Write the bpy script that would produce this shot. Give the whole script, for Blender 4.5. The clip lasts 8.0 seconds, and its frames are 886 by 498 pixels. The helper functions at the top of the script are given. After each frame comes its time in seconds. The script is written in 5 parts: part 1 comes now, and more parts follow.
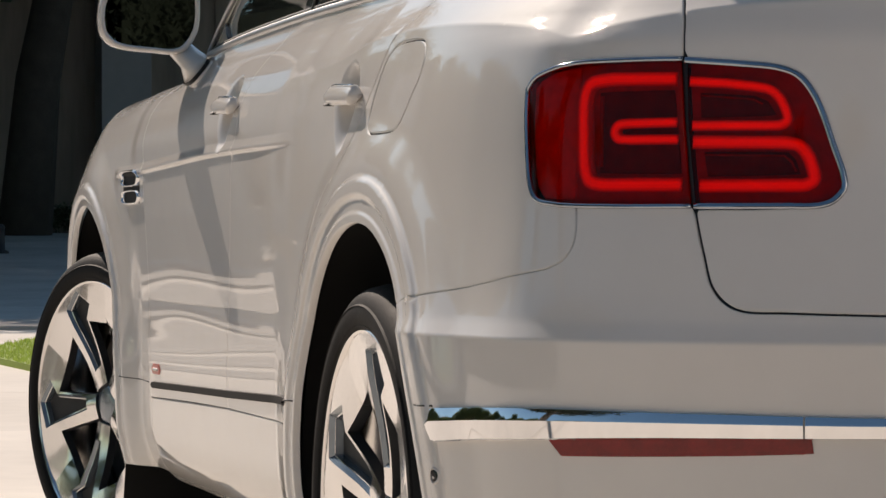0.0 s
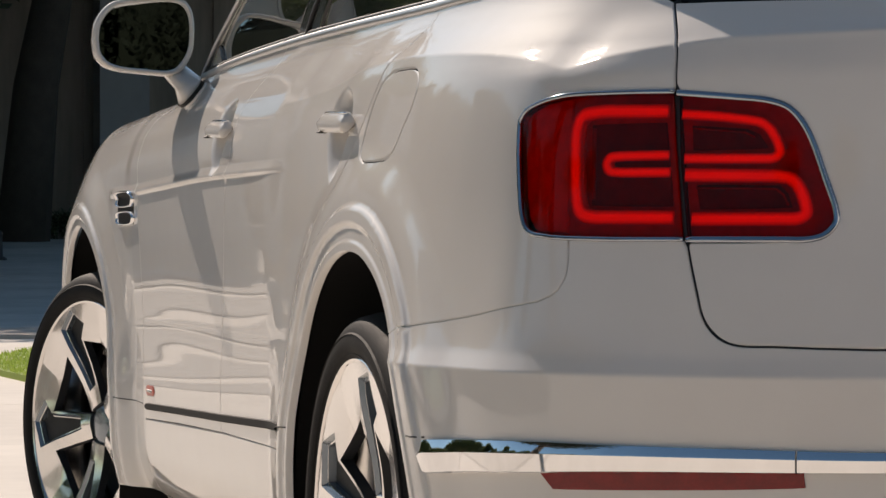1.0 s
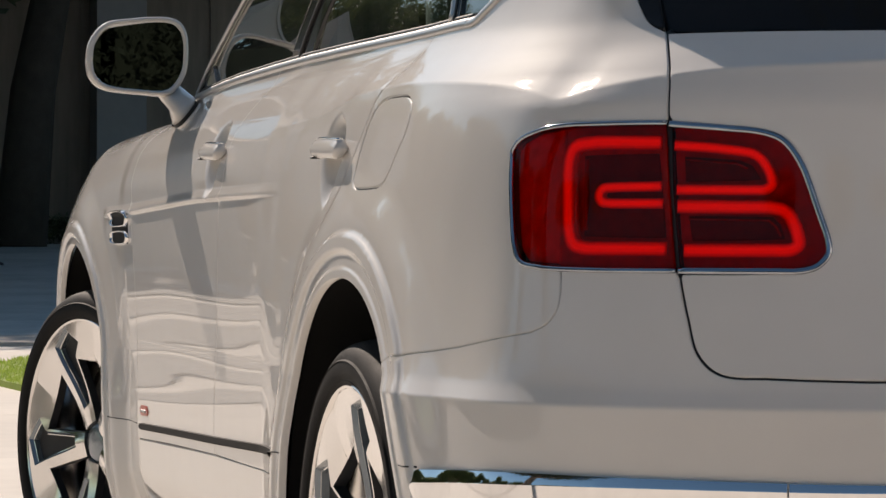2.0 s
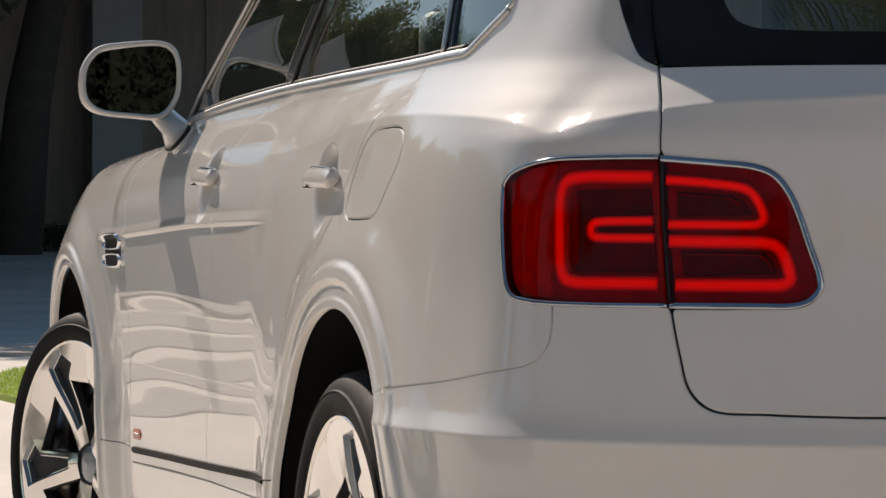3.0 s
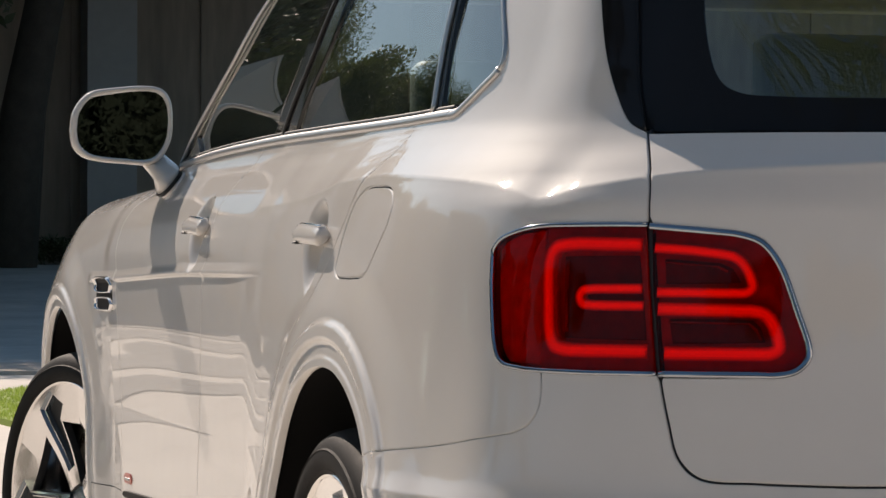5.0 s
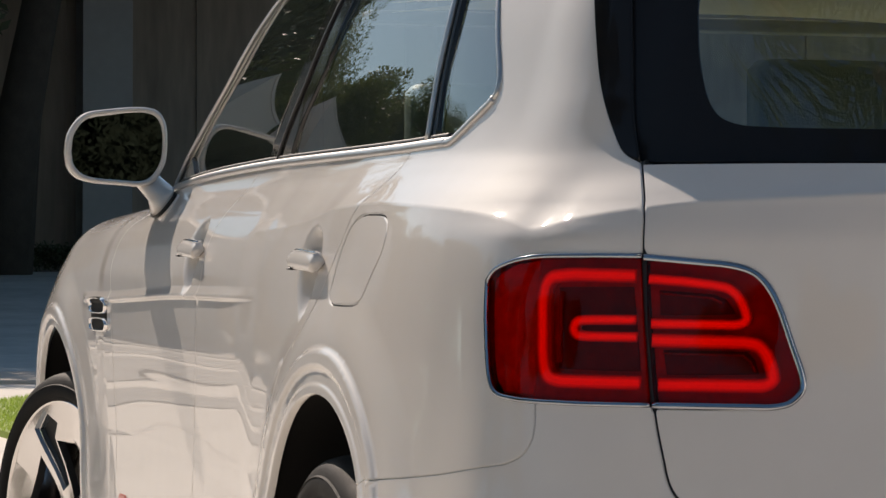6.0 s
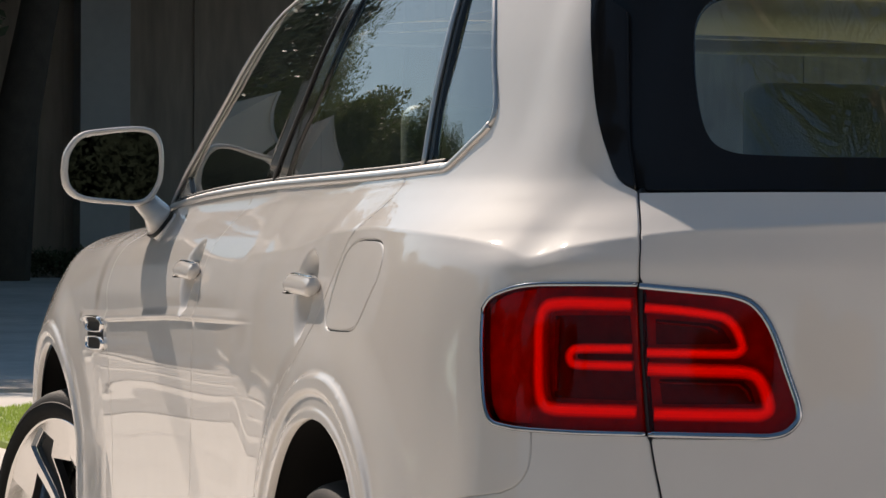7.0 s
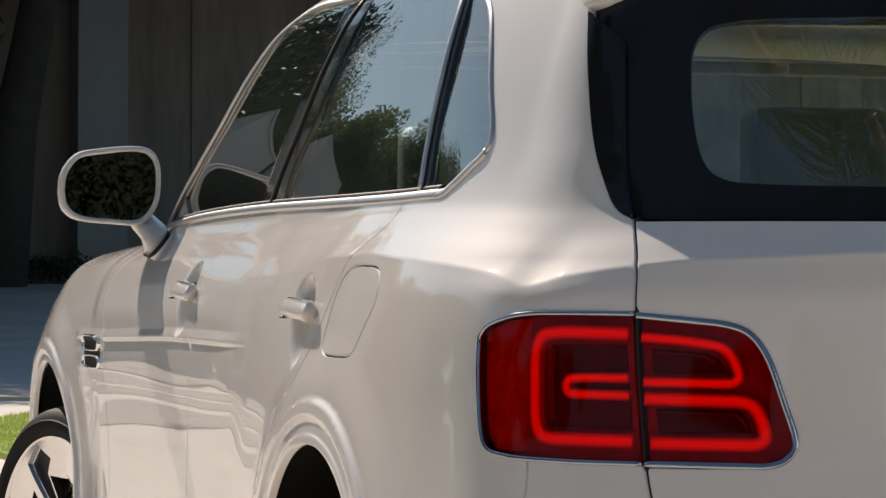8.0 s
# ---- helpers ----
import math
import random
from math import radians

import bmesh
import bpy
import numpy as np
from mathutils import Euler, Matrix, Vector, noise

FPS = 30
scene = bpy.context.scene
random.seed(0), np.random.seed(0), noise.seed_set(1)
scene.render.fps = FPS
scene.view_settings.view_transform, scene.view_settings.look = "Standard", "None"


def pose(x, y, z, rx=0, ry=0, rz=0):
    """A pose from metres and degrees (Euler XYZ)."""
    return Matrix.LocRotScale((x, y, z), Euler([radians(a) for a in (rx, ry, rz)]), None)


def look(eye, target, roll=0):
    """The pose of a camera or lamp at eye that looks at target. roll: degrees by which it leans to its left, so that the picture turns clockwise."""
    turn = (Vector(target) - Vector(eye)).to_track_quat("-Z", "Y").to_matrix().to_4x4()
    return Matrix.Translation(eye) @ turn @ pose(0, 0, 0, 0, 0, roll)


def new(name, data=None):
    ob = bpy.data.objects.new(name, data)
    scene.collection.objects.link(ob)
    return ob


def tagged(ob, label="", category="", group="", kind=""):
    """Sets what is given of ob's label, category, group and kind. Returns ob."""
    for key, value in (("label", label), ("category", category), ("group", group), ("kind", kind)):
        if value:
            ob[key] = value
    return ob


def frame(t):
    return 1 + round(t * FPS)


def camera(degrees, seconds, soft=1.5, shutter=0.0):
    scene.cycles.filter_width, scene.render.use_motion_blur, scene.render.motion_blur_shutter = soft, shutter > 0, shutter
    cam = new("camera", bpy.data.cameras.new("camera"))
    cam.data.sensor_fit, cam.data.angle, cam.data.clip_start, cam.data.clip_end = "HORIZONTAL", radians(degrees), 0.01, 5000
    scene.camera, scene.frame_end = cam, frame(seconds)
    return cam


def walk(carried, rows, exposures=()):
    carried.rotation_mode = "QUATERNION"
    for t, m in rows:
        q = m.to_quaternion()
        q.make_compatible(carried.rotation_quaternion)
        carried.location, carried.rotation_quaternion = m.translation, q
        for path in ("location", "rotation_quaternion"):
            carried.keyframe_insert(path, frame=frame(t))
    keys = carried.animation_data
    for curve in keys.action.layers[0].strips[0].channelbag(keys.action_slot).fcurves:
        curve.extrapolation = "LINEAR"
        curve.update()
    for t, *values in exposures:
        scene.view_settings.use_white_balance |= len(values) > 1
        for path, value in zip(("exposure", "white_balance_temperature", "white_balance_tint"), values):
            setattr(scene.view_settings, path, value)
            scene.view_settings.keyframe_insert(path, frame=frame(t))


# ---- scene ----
from mathutils import geometry

# ---- camera ----
cam = camera(16.3, 8.0, soft=1.5)
PATH = [
    (0, (-2.1370, -4.9520, 0.8133), (2.9977, 14.3775, 0.7491), 0.012),
    (0.5, (-2.1319, -4.9503, 0.8327), (3.0064, 14.3783, 0.7806), 0.031),
    (1, (-2.1268, -4.9492, 0.8524), (3.0181, 14.3777, 0.8187), 0.049),
    (1.5, (-2.1226, -4.9472, 0.8715), (3.0277, 14.3783, 0.8462), 0.064),
    (3, (-2.1128, -4.9470, 0.9306), (3.0759, 14.3682, 0.9581), 0.099),
    (3.5, (-2.1106, -4.9471, 0.9497), (3.0838, 14.3665, 0.9960), 0.114),
    (4, (-2.1088, -4.9473, 0.9715), (3.0957, 14.3635, 1.0277), 0.128),
    (4.5, (-2.1055, -4.9471, 0.9916), (3.1021, 14.3629, 1.0657), 0.119),
    (6, (-2.1020, -4.9486, 1.0472), (3.1431, 14.3510, 1.1709), 0.133),
    (6.5, (-2.1001, -4.9490, 1.0622), (3.1517, 14.3486, 1.2117), 0.161),
    (7, (-2.0994, -4.9480, 1.0804), (3.1606, 14.3473, 1.2351), 0.184),
    (7.5, (-2.0991, -4.9480, 1.0963), (3.1605, 14.3472, 1.2699), 0.174),
    (8, (-2.0975, -4.9468, 1.1144), (3.1769, 14.3443, 1.2997), 0.210),
]
walk(cam, [(t, look(*p)) for t, *p in PATH], ((0, 0.10, 6550, -2), (4, 0.15, 6550, -2), (8, 0.22, 6550, -2)))

# ---- exposure, world, sun ----
world = bpy.data.worlds.new("sky")
scene.world = world
world.use_nodes = True
SUN_WAY = Vector((-0.166, 0.735, 0.657)).normalized()
wn = world.node_tree
sky = wn.nodes.new("ShaderNodeTexSky")
sky.sky_type, sky.sun_disc = "NISHITA", False
sky.sun_elevation = math.asin(SUN_WAY.z)
sky.sun_rotation = math.atan2(SUN_WAY.x, SUN_WAY.y)
sky.dust_density, sky.air_density, sky.ozone_density = 0.6, 1.0, 1.5
wn.links.new(sky.outputs[0], wn.nodes["Background"].inputs[0])
wn.nodes["Background"].inputs[1].default_value = 0.082
sun = new("sun", bpy.data.lights.new("sun", "SUN"))
sun.data.energy, sun.data.angle, sun.data.color = 4.9, radians(0.6), (1.0, 0.785, 0.715)
sun.matrix_world = look(SUN_WAY * 30, (0, 0, 0))


# ---- materials ----
def material(name, base, rough=0.5, metal=0.0, vary=0.0, scale=8.0, bump=0.0, bump_scale=60.0, second=None, coat=0.0, coat_rough=0.03, stretch=(1, 1, 1), spec=0.5, rough_vary=0.0, by_object=0.0):
    m = bpy.data.materials.new(name)
    m.use_nodes = True
    nt = m.node_tree
    p = nt.nodes["Principled BSDF"]
    p.inputs["Base Color"].default_value = (*base, 1)
    p.inputs["Roughness"].default_value = rough
    p.inputs["Metallic"].default_value = metal
    p.inputs["Specular IOR Level"].default_value = spec
    p.inputs["Coat Weight"].default_value = coat
    p.inputs["Coat Roughness"].default_value = coat_rough
    co = nt.nodes.new("ShaderNodeTexCoord")
    mp = nt.nodes.new("ShaderNodeMapping")
    mp.inputs["Scale"].default_value = stretch
    nt.links.new(co.outputs["Object"], mp.inputs["Vector"])

    def tex(sc, detail=5.0):
        n = nt.nodes.new("ShaderNodeTexNoise")
        n.inputs["Scale"].default_value = sc
        n.inputs["Detail"].default_value = detail
        nt.links.new(mp.outputs[0], n.inputs["Vector"])
        return n.outputs["Fac"]
    if vary or second:
        a, b = tex(scale), tex(scale * 9)
        mix = nt.nodes.new("ShaderNodeMath")
        mix.operation = "MULTIPLY_ADD"
        nt.links.new(b, mix.inputs[0])
        mix.inputs[1].default_value = 0.5
        nt.links.new(a, mix.inputs[2])
        rp = nt.nodes.new("ShaderNodeValToRGB")
        rp.color_ramp.elements[0].position, rp.color_ramp.elements[1].position = 0.45, 1.05
        lo = second or tuple(c * (1 - vary) for c in base)
        hi = base if second else tuple(min(1, c * (1 + vary)) for c in base)
        rp.color_ramp.elements[0].color, rp.color_ramp.elements[1].color = (*lo, 1), (*hi, 1)
        nt.links.new(mix.outputs[0], rp.inputs[0])
        out = rp.outputs[0]
        if by_object:
            oi = nt.nodes.new("ShaderNodeObjectInfo")
            hs = nt.nodes.new("ShaderNodeHueSaturation")
            mr = nt.nodes.new("ShaderNodeMapRange")
            mr.inputs["To Min"].default_value, mr.inputs["To Max"].default_value = 1 - by_object, 1 + by_object
            nt.links.new(oi.outputs["Random"], mr.inputs["Value"])
            nt.links.new(mr.outputs[0], hs.inputs["Value"])
            nt.links.new(out, hs.inputs["Color"])
            out = hs.outputs[0]
        nt.links.new(out, p.inputs["Base Color"])
        if rough_vary:
            rr = nt.nodes.new("ShaderNodeMapRange")
            rr.inputs["To Min"].default_value, rr.inputs["To Max"].default_value = rough - rough_vary, rough + rough_vary
            nt.links.new(mix.outputs[0], rr.inputs["Value"])
            nt.links.new(rr.outputs[0], p.inputs["Roughness"])
    if bump:
        bp = nt.nodes.new("ShaderNodeBump")
        bp.inputs["Strength"].default_value = bump
        bp.inputs["Distance"].default_value = 0.01
        nt.links.new(tex(bump_scale), bp.inputs["Height"])
        nt.links.new(bp.outputs[0], p.inputs["Normal"])
    return m


def glazing(name, tint, ior=1.55, rough=0.0):
    """Thin tinted glass: see-through, with Fresnel gloss."""
    m = bpy.data.materials.new(name)
    m.use_nodes = True
    nt = m.node_tree
    nt.nodes.remove(nt.nodes["Principled BSDF"])
    tr, gl, mx, fr = (nt.nodes.new(k) for k in ("ShaderNodeBsdfTransparent", "ShaderNodeBsdfGlossy", "ShaderNodeMixShader", "ShaderNodeLayerWeight"))
    f0 = ((ior - 1) / (ior + 1)) ** 2
    pw, ma = nt.nodes.new("ShaderNodeMath"), nt.nodes.new("ShaderNodeMath")
    pw.operation, ma.operation = "POWER", "MULTIPLY_ADD"
    pw.inputs[1].default_value, ma.inputs[1].default_value, ma.inputs[2].default_value = 5.0, 1 - f0, f0
    tr.inputs[0].default_value = (*tint, 1)
    gl.inputs["Roughness"].default_value = rough
    nt.links.new(fr.outputs["Facing"], pw.inputs[0])
    nt.links.new(pw.outputs[0], ma.inputs[0])
    nt.links.new(ma.outputs[0], mx.inputs[0])
    nt.links.new(tr.outputs[0], mx.inputs[1])
    nt.links.new(gl.outputs[0], mx.inputs[2])
    nt.links.new(mx.outputs[0], nt.nodes["Material Output"].inputs[0])
    return m


def leafy(name, base, second, scale):
    """Foliage: matt leaves that let part of the light through."""
    m = material(name, base, 0.55, second=second, scale=scale)
    nt = m.node_tree
    p, out = nt.nodes["Principled BSDF"], nt.nodes["Material Output"]
    tl, mx = nt.nodes.new("ShaderNodeBsdfTranslucent"), nt.nodes.new("ShaderNodeMixShader")
    mx.inputs[0].default_value = 0.4
    nt.links.new(p.inputs["Base Color"].links[0].from_socket, tl.inputs[0])
    nt.links.new(p.outputs[0], mx.inputs[1])
    nt.links.new(tl.outputs[0], mx.inputs[2])
    nt.links.new(mx.outputs[0], out.inputs[0])
    return m


def glow(name, colour, strength):
    m = material(name, colour, 0.3)
    p = m.node_tree.nodes["Principled BSDF"]
    p.inputs["Emission Color"].default_value = (*colour, 1)
    p.inputs["Emission Strength"].default_value = strength
    return m


PAINT = material("pearl_paint", (0.615, 0.590, 0.558), 0.6, vary=0.03, scale=1.5, coat=1.0, coat_rough=0.024, spec=0.12)
PAINT.node_tree.nodes["Principled BSDF"].inputs["Coat IOR"].default_value = 1.58
CHROME = material("chrome", (0.86, 0.86, 0.87), 0.04, 1.0, vary=0.03, scale=20)
LAMP_CHROME = material("lamp_chrome", (0.36, 0.38, 0.42), 0.07, 1.0, vary=0.03, scale=20)
SATIN = material("satin_trim", (0.56, 0.55, 0.54), 0.36, 0.9, vary=0.05, scale=30)
DARK_CHROME = material("dark_chrome", (0.055, 0.057, 0.06), 0.12, 1.0, vary=0.05, scale=20)
BLACK_GLOSS = material("black_gloss", (0.014, 0.015, 0.015), 0.06, vary=0.1, scale=4, spec=0.5)
BORDER_BLACK = material("glass_border_black", (0.010, 0.010, 0.011), 0.05, vary=0.1, scale=4, spec=0.22)
BLACK_PLASTIC = material("black_plastic", (0.018, 0.018, 0.018), 0.6, vary=0.2, scale=30, bump=0.2, bump_scale=300)
VENT_BLACK = material("vent_black", (0.004, 0.004, 0.004), 0.7, vary=0.2, scale=40, spec=0.2)
SEAL = material("rubber_seal", (0.01, 0.01, 0.01), 0.5, vary=0.1, scale=30)
RUBBER = material("tyre_rubber", (0.008, 0.0078, 0.0075), 0.62, spec=0.15, vary=0.35, scale=14, bump=0.12, bump_scale=420, rough_vary=0.1)
POLISHED = material("polished_alloy", (0.80, 0.78, 0.76), 0.12, 1.0, vary=0.04, scale=18, rough_vary=0.03)
ALLOY_BLACK = material("black_alloy", (0.035, 0.037, 0.04), 0.35, 0.4, vary=0.1, scale=20)
ALLOY_DARK = material("painted_alloy", (0.22, 0.25, 0.28), 0.25, 0.7, vary=0.1, scale=20, coat=0.5)
DISC = material("brake_iron", (0.10, 0.095, 0.09), 0.5, 0.8, vary=0.2, scale=40)
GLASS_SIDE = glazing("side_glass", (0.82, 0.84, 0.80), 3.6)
GLASS_REAR = glazing("rear_glass", (0.88, 0.95, 0.83), 2.4)
GLASS_FRONT = glazing("windscreen_glass", (0.90, 0.92, 0.90), 1.5)
MIRROR = material("mirror_silver", (0.75, 0.78, 0.80), 0.01, 1.0)
RED_LENS = glazing("red_lens", (0.75, 0.012, 0.010), 1.3)
RED_INNER = material("red_reflector", (0.48, 0.028, 0.024), 0.25, vary=0.3, scale=60, coat=0.5)
RED_DARK = material("dark_red_bezel", (0.38, 0.020, 0.018), 0.3, vary=0.3, scale=60)
RED_GLOW = glow("red_light_guide", (1.0, 0.030, 0.014), 0.25)
RED_MID = glow("red_light_flank", (0.85, 0.022, 0.012), 0.10)
RED_SOFT = glow("red_light_edge", (0.60, 0.016, 0.010), 0.03)
RED_FIN = material("dull_lamp_edge", (0.22, 0.10, 0.13), 0.4, vary=0.1, scale=40)
RED_BLACK = material("dark_lamp_core", (0.075, 0.010, 0.010), 0.35, vary=0.4, scale=50)
RED_PLASTIC = material("red_reflector_plastic", (0.17, 0.006, 0.006), 0.16, vary=0.3, scale=30, coat=0.3, spec=0.3)
LINING = material("cream_lining", (0.88, 0.80, 0.60), 0.8, vary=0.08, scale=20, bump=0.1, bump_scale=400)
LEATHER = material("olive_leather", (0.17, 0.22, 0.20), 0.45, vary=0.15, scale=10, bump=0.2, bump_scale=200)
CARPET = material("grey_carpet", (0.34, 0.35, 0.32), 0.95, vary=0.15, scale=30)
CABIN = material("grey_cabin_trim", (0.20, 0.20, 0.18), 0.6, vary=0.2, scale=20)


# ---- building helpers ----
def mesh_of(name, bm):
    me = bpy.data.meshes.new(name)
    bmesh.ops.recalc_face_normals(bm, faces=bm.faces)
    bm.to_mesh(me)
    bm.free()
    return me


def part(name, bm, mat, parent, label="", flat=False):
    me = bm if isinstance(bm, bpy.types.Mesh) else mesh_of(name, bm)
    me.materials.append(mat)
    if not flat:
        for f in me.polygons:
            f.use_smooth = True
    ob = new(name, me)
    if parent:
        ob.parent = parent
    if label:
        ob["label"] = label
    return ob


def thing(name, at, label, category, group="", kind=""):
    ob = new(name)
    ob.location = at
    ob.empty_display_size = 0.2
    return tagged(ob, label, category, group, kind)


def sharpen(ob, degrees=35):
    ob.data.set_sharp_from_angle(angle=radians(degrees))
    return ob


def box(bm, lo, hi, bevel=0.0):
    m = Matrix.Translation([(a + b) / 2 for a, b in zip(lo, hi)]) @ Matrix.Diagonal([b - a for a, b in zip(lo, hi)] + [1])
    r = bmesh.ops.create_cube(bm, size=1, matrix=m)
    if bevel:
        es = {e for v in r["verts"] for e in v.link_edges}
        bmesh.ops.bevel(bm, geom=list(es), offset=bevel, segments=3, profile=0.7, affect="EDGES")


def lathe(bm, profile, n=64, axis=0, closed=False):
    """Turns (along axis, radius) round the x axis."""
    rings = [[bm.verts.new((a, r * math.cos(2 * math.pi * k / n), r * math.sin(2 * math.pi * k / n))) for k in range(n)] for a, r in profile]
    pairs = list(zip(rings, rings[1:])) + ([(rings[-1], rings[0])] if closed else [])
    for a, b in pairs:
        for k in range(n):
            bm.faces.new((a[k], a[(k + 1) % n], b[(k + 1) % n], b[k]))
    return rings


def tube(bm, path, radii, n=10, caps=True):
    """A round bar along 3D points."""
    path = [Vector(p) for p in path]
    if not isinstance(radii, (list, tuple)):
        radii = [radii] * len(path)
    rings, up = [], Vector((0.13, 0.21, 0.97))
    for i, p in enumerate(path):
        d = (path[min(i + 1, len(path) - 1)] - path[max(i - 1, 0)]).normalized()
        a = d.cross(up).normalized() if abs(d.dot(up)) < 0.98 else d.cross(Vector((1, 0, 0))).normalized()
        b = d.cross(a)
        rings.append([bm.verts.new(p + (a * math.cos(2 * math.pi * k / n) + b * math.sin(2 * math.pi * k / n)) * radii[i]) for k in range(n)])
    for a, b in zip(rings, rings[1:]):
        for k in range(n):
            bm.faces.new((a[k], a[(k + 1) % n], b[(k + 1) % n], b[k]))
    if caps:
        bm.faces.new(rings[0]), bm.faces.new(rings[-1][::-1])



# ---- the car's skin: plan outline, lofted sections, creases ----
def smooth(a, b, x):
    t = min(1.0, max(0.0, (x - a) / (b - a)))
    return t * t * (3 - 2 * t)


def chain(knots, steps=12):
    """A smooth open curve through 2D knots."""
    out = []
    k = [tuple(2 * a - b for a, b in zip(knots[0], knots[1])), *knots, tuple(2 * a - b for a, b in zip(knots[-1], knots[-2]))]
    for i in range(1, len(k) - 2):
        p0, p1, p2, p3 = k[i - 1:i + 3]
        d1, d2, d3 = (max(1e-6, math.dist(a, b)) ** 0.5 for a, b in ((p0, p1), (p1, p2), (p2, p3)))
        for j in range(steps):
            t, q = j / steps, []
            for a, b, c, d in zip(p0, p1, p2, p3):
                m1 = (b - a) / d1 - (c - a) / (d1 + d2) + (c - b) / d2
                m2 = (c - b) / d2 - (d - b) / (d2 + d3) + (d - c) / d3
                m1, m2 = m1 * d2, m2 * d2
                q.append((2 * t**3 - 3 * t**2 + 1) * b + (t**3 - 2 * t**2 + t) * m1 + (3 * t**2 - 2 * t**3) * c + (t**3 - t**2) * m2)
            out.append(tuple(q))
    return out + [tuple(knots[-1])]


def ramp(xs, ys):
    """A monotone smooth curve through knots."""
    n = len(xs)
    h = [xs[i + 1] - xs[i] for i in range(n - 1)]
    e = [(ys[i + 1] - ys[i]) / h[i] for i in range(n - 1)]
    m = [e[0]] + [0.0 if e[i - 1] * e[i] <= 0 else 2 * e[i - 1] * e[i] / (e[i - 1] + e[i]) for i in range(1, n - 1)] + [e[-1]]

    def at(x):
        if x <= xs[0]:
            return ys[0] + m[0] * (x - xs[0])
        if x >= xs[-1]:
            return ys[-1] + m[-1] * (x - xs[-1])
        i = 0
        while x > xs[i + 1]:
            i += 1
        t = (x - xs[i]) / h[i]
        return (2 * t**3 - 3 * t**2 + 1) * ys[i] + (t**3 - 2 * t**2 + t) * h[i] * m[i] + (3 * t**2 - 2 * t**3) * ys[i + 1] + (t**3 - t**2) * h[i] * m[i + 1]
    return at


# plan outline of the left half, nose to tail; s runs rearwards and is 0 at the rear axle
PLAN = [(0.30, 4.07), (0.0, 4.10), (-0.30, 4.08), (-0.60, 4.03), (-0.82, 3.86), (-0.93, 3.52), (-0.965, 3.0), (-0.957, 2.4), (-0.95, 1.5), (-0.95, 0.6), (-0.955, 0.0),
        (-0.940, -0.35), (-0.905, -0.58), (-0.868, -0.70), (-0.825, -0.765), (-0.72, -0.87), (-0.53, -0.985), (-0.28, -1.05), (0.0, -1.07), (0.3, -1.05)]
PLAN_XY = chain(PLAN, 24)
PLAN_S = [0.0]
for a, b in zip(PLAN_XY, PLAN_XY[1:]):
    PLAN_S.append(PLAN_S[-1] + math.dist(a, b))
S0 = PLAN_S[min(range(len(PLAN_XY)), key=lambda i: abs(PLAN_XY[i][1]))]
PLAN_S = np.array(PLAN_S) - S0
PLAN_XY = np.array(PLAN_XY)


FINE = np.arange(PLAN_S[0], PLAN_S[-1], 0.004)
FINE_X, FINE_Y = np.interp(FINE, PLAN_S, PLAN_XY[:, 0]), np.interp(FINE, PLAN_S, PLAN_XY[:, 1])
BLUR = np.hanning(17) / np.hanning(17).sum()
FINE_X[8:-8], FINE_Y[8:-8] = np.convolve(FINE_X, BLUR, "valid"), np.convolve(FINE_Y, BLUR, "valid")
FINE_TX, FINE_TY = np.gradient(FINE_X), np.gradient(FINE_Y)
FINE_L = np.hypot(FINE_TX, FINE_TY)
FINE_N = list(zip(FINE_X.tolist(), FINE_Y.tolist(), (FINE_TY / FINE_L).tolist(), (-FINE_TX / FINE_L).tolist()))
# a rounder outline for the upper body
WIDE = np.hanning(171) / np.hanning(171).sum()
SOFT_X, SOFT_Y = FINE_X.copy(), FINE_Y.copy()
SOFT_X[85:-85], SOFT_Y[85:-85] = np.convolve(FINE_X, WIDE, "valid"), np.convolve(FINE_Y, WIDE, "valid")
SOFT_TX, SOFT_TY = np.gradient(SOFT_X), np.gradient(SOFT_Y)
SOFT_L = np.hypot(SOFT_TX, SOFT_TY)
SOFT_N = list(zip(SOFT_X.tolist(), SOFT_Y.tolist(), (SOFT_TY / SOFT_L).tolist(), (-SOFT_TX / SOFT_L).tolist()))
S_NOSE = float(FINE[np.argmin(np.abs(FINE_X) + (FINE_Y < 0) * 9)])
S_TAIL = float(FINE[np.argmin(np.abs(FINE_X) + (FINE_Y > 0) * 9)])


def plan(s, z=0.8):
    """Place on the outline and its outward normal; higher up the corners are rounder."""
    f = min(max((s - FINE[0]) / 0.004, 0.0), len(FINE_N) - 1.001)
    i = int(f)
    t = f - i
    hard = tuple(a * (1 - t) + b * t for a, b in zip(FINE_N[i], FINE_N[i + 1]))
    w = smooth(1.085, 1.145, z)
    if w == 0 or s < 0:
        return hard
    soft = tuple(a * (1 - t) + b * t for a, b in zip(SOFT_N[i], SOFT_N[i + 1]))
    return tuple(a * (1 - w) + b * w for a, b in zip(hard, soft))


LOW_Z = [0.20, 0.30, 0.38, 0.47, 0.53, 0.60, 0.672]
MID_Z = [0.672, 0.70, 0.80, 0.90, 1.02, 1.09, 1.115]
TOP_Z = [1.115, 1.14, 1.18, 1.22, 1.30, 1.45, 1.58, 1.66, 1.70]
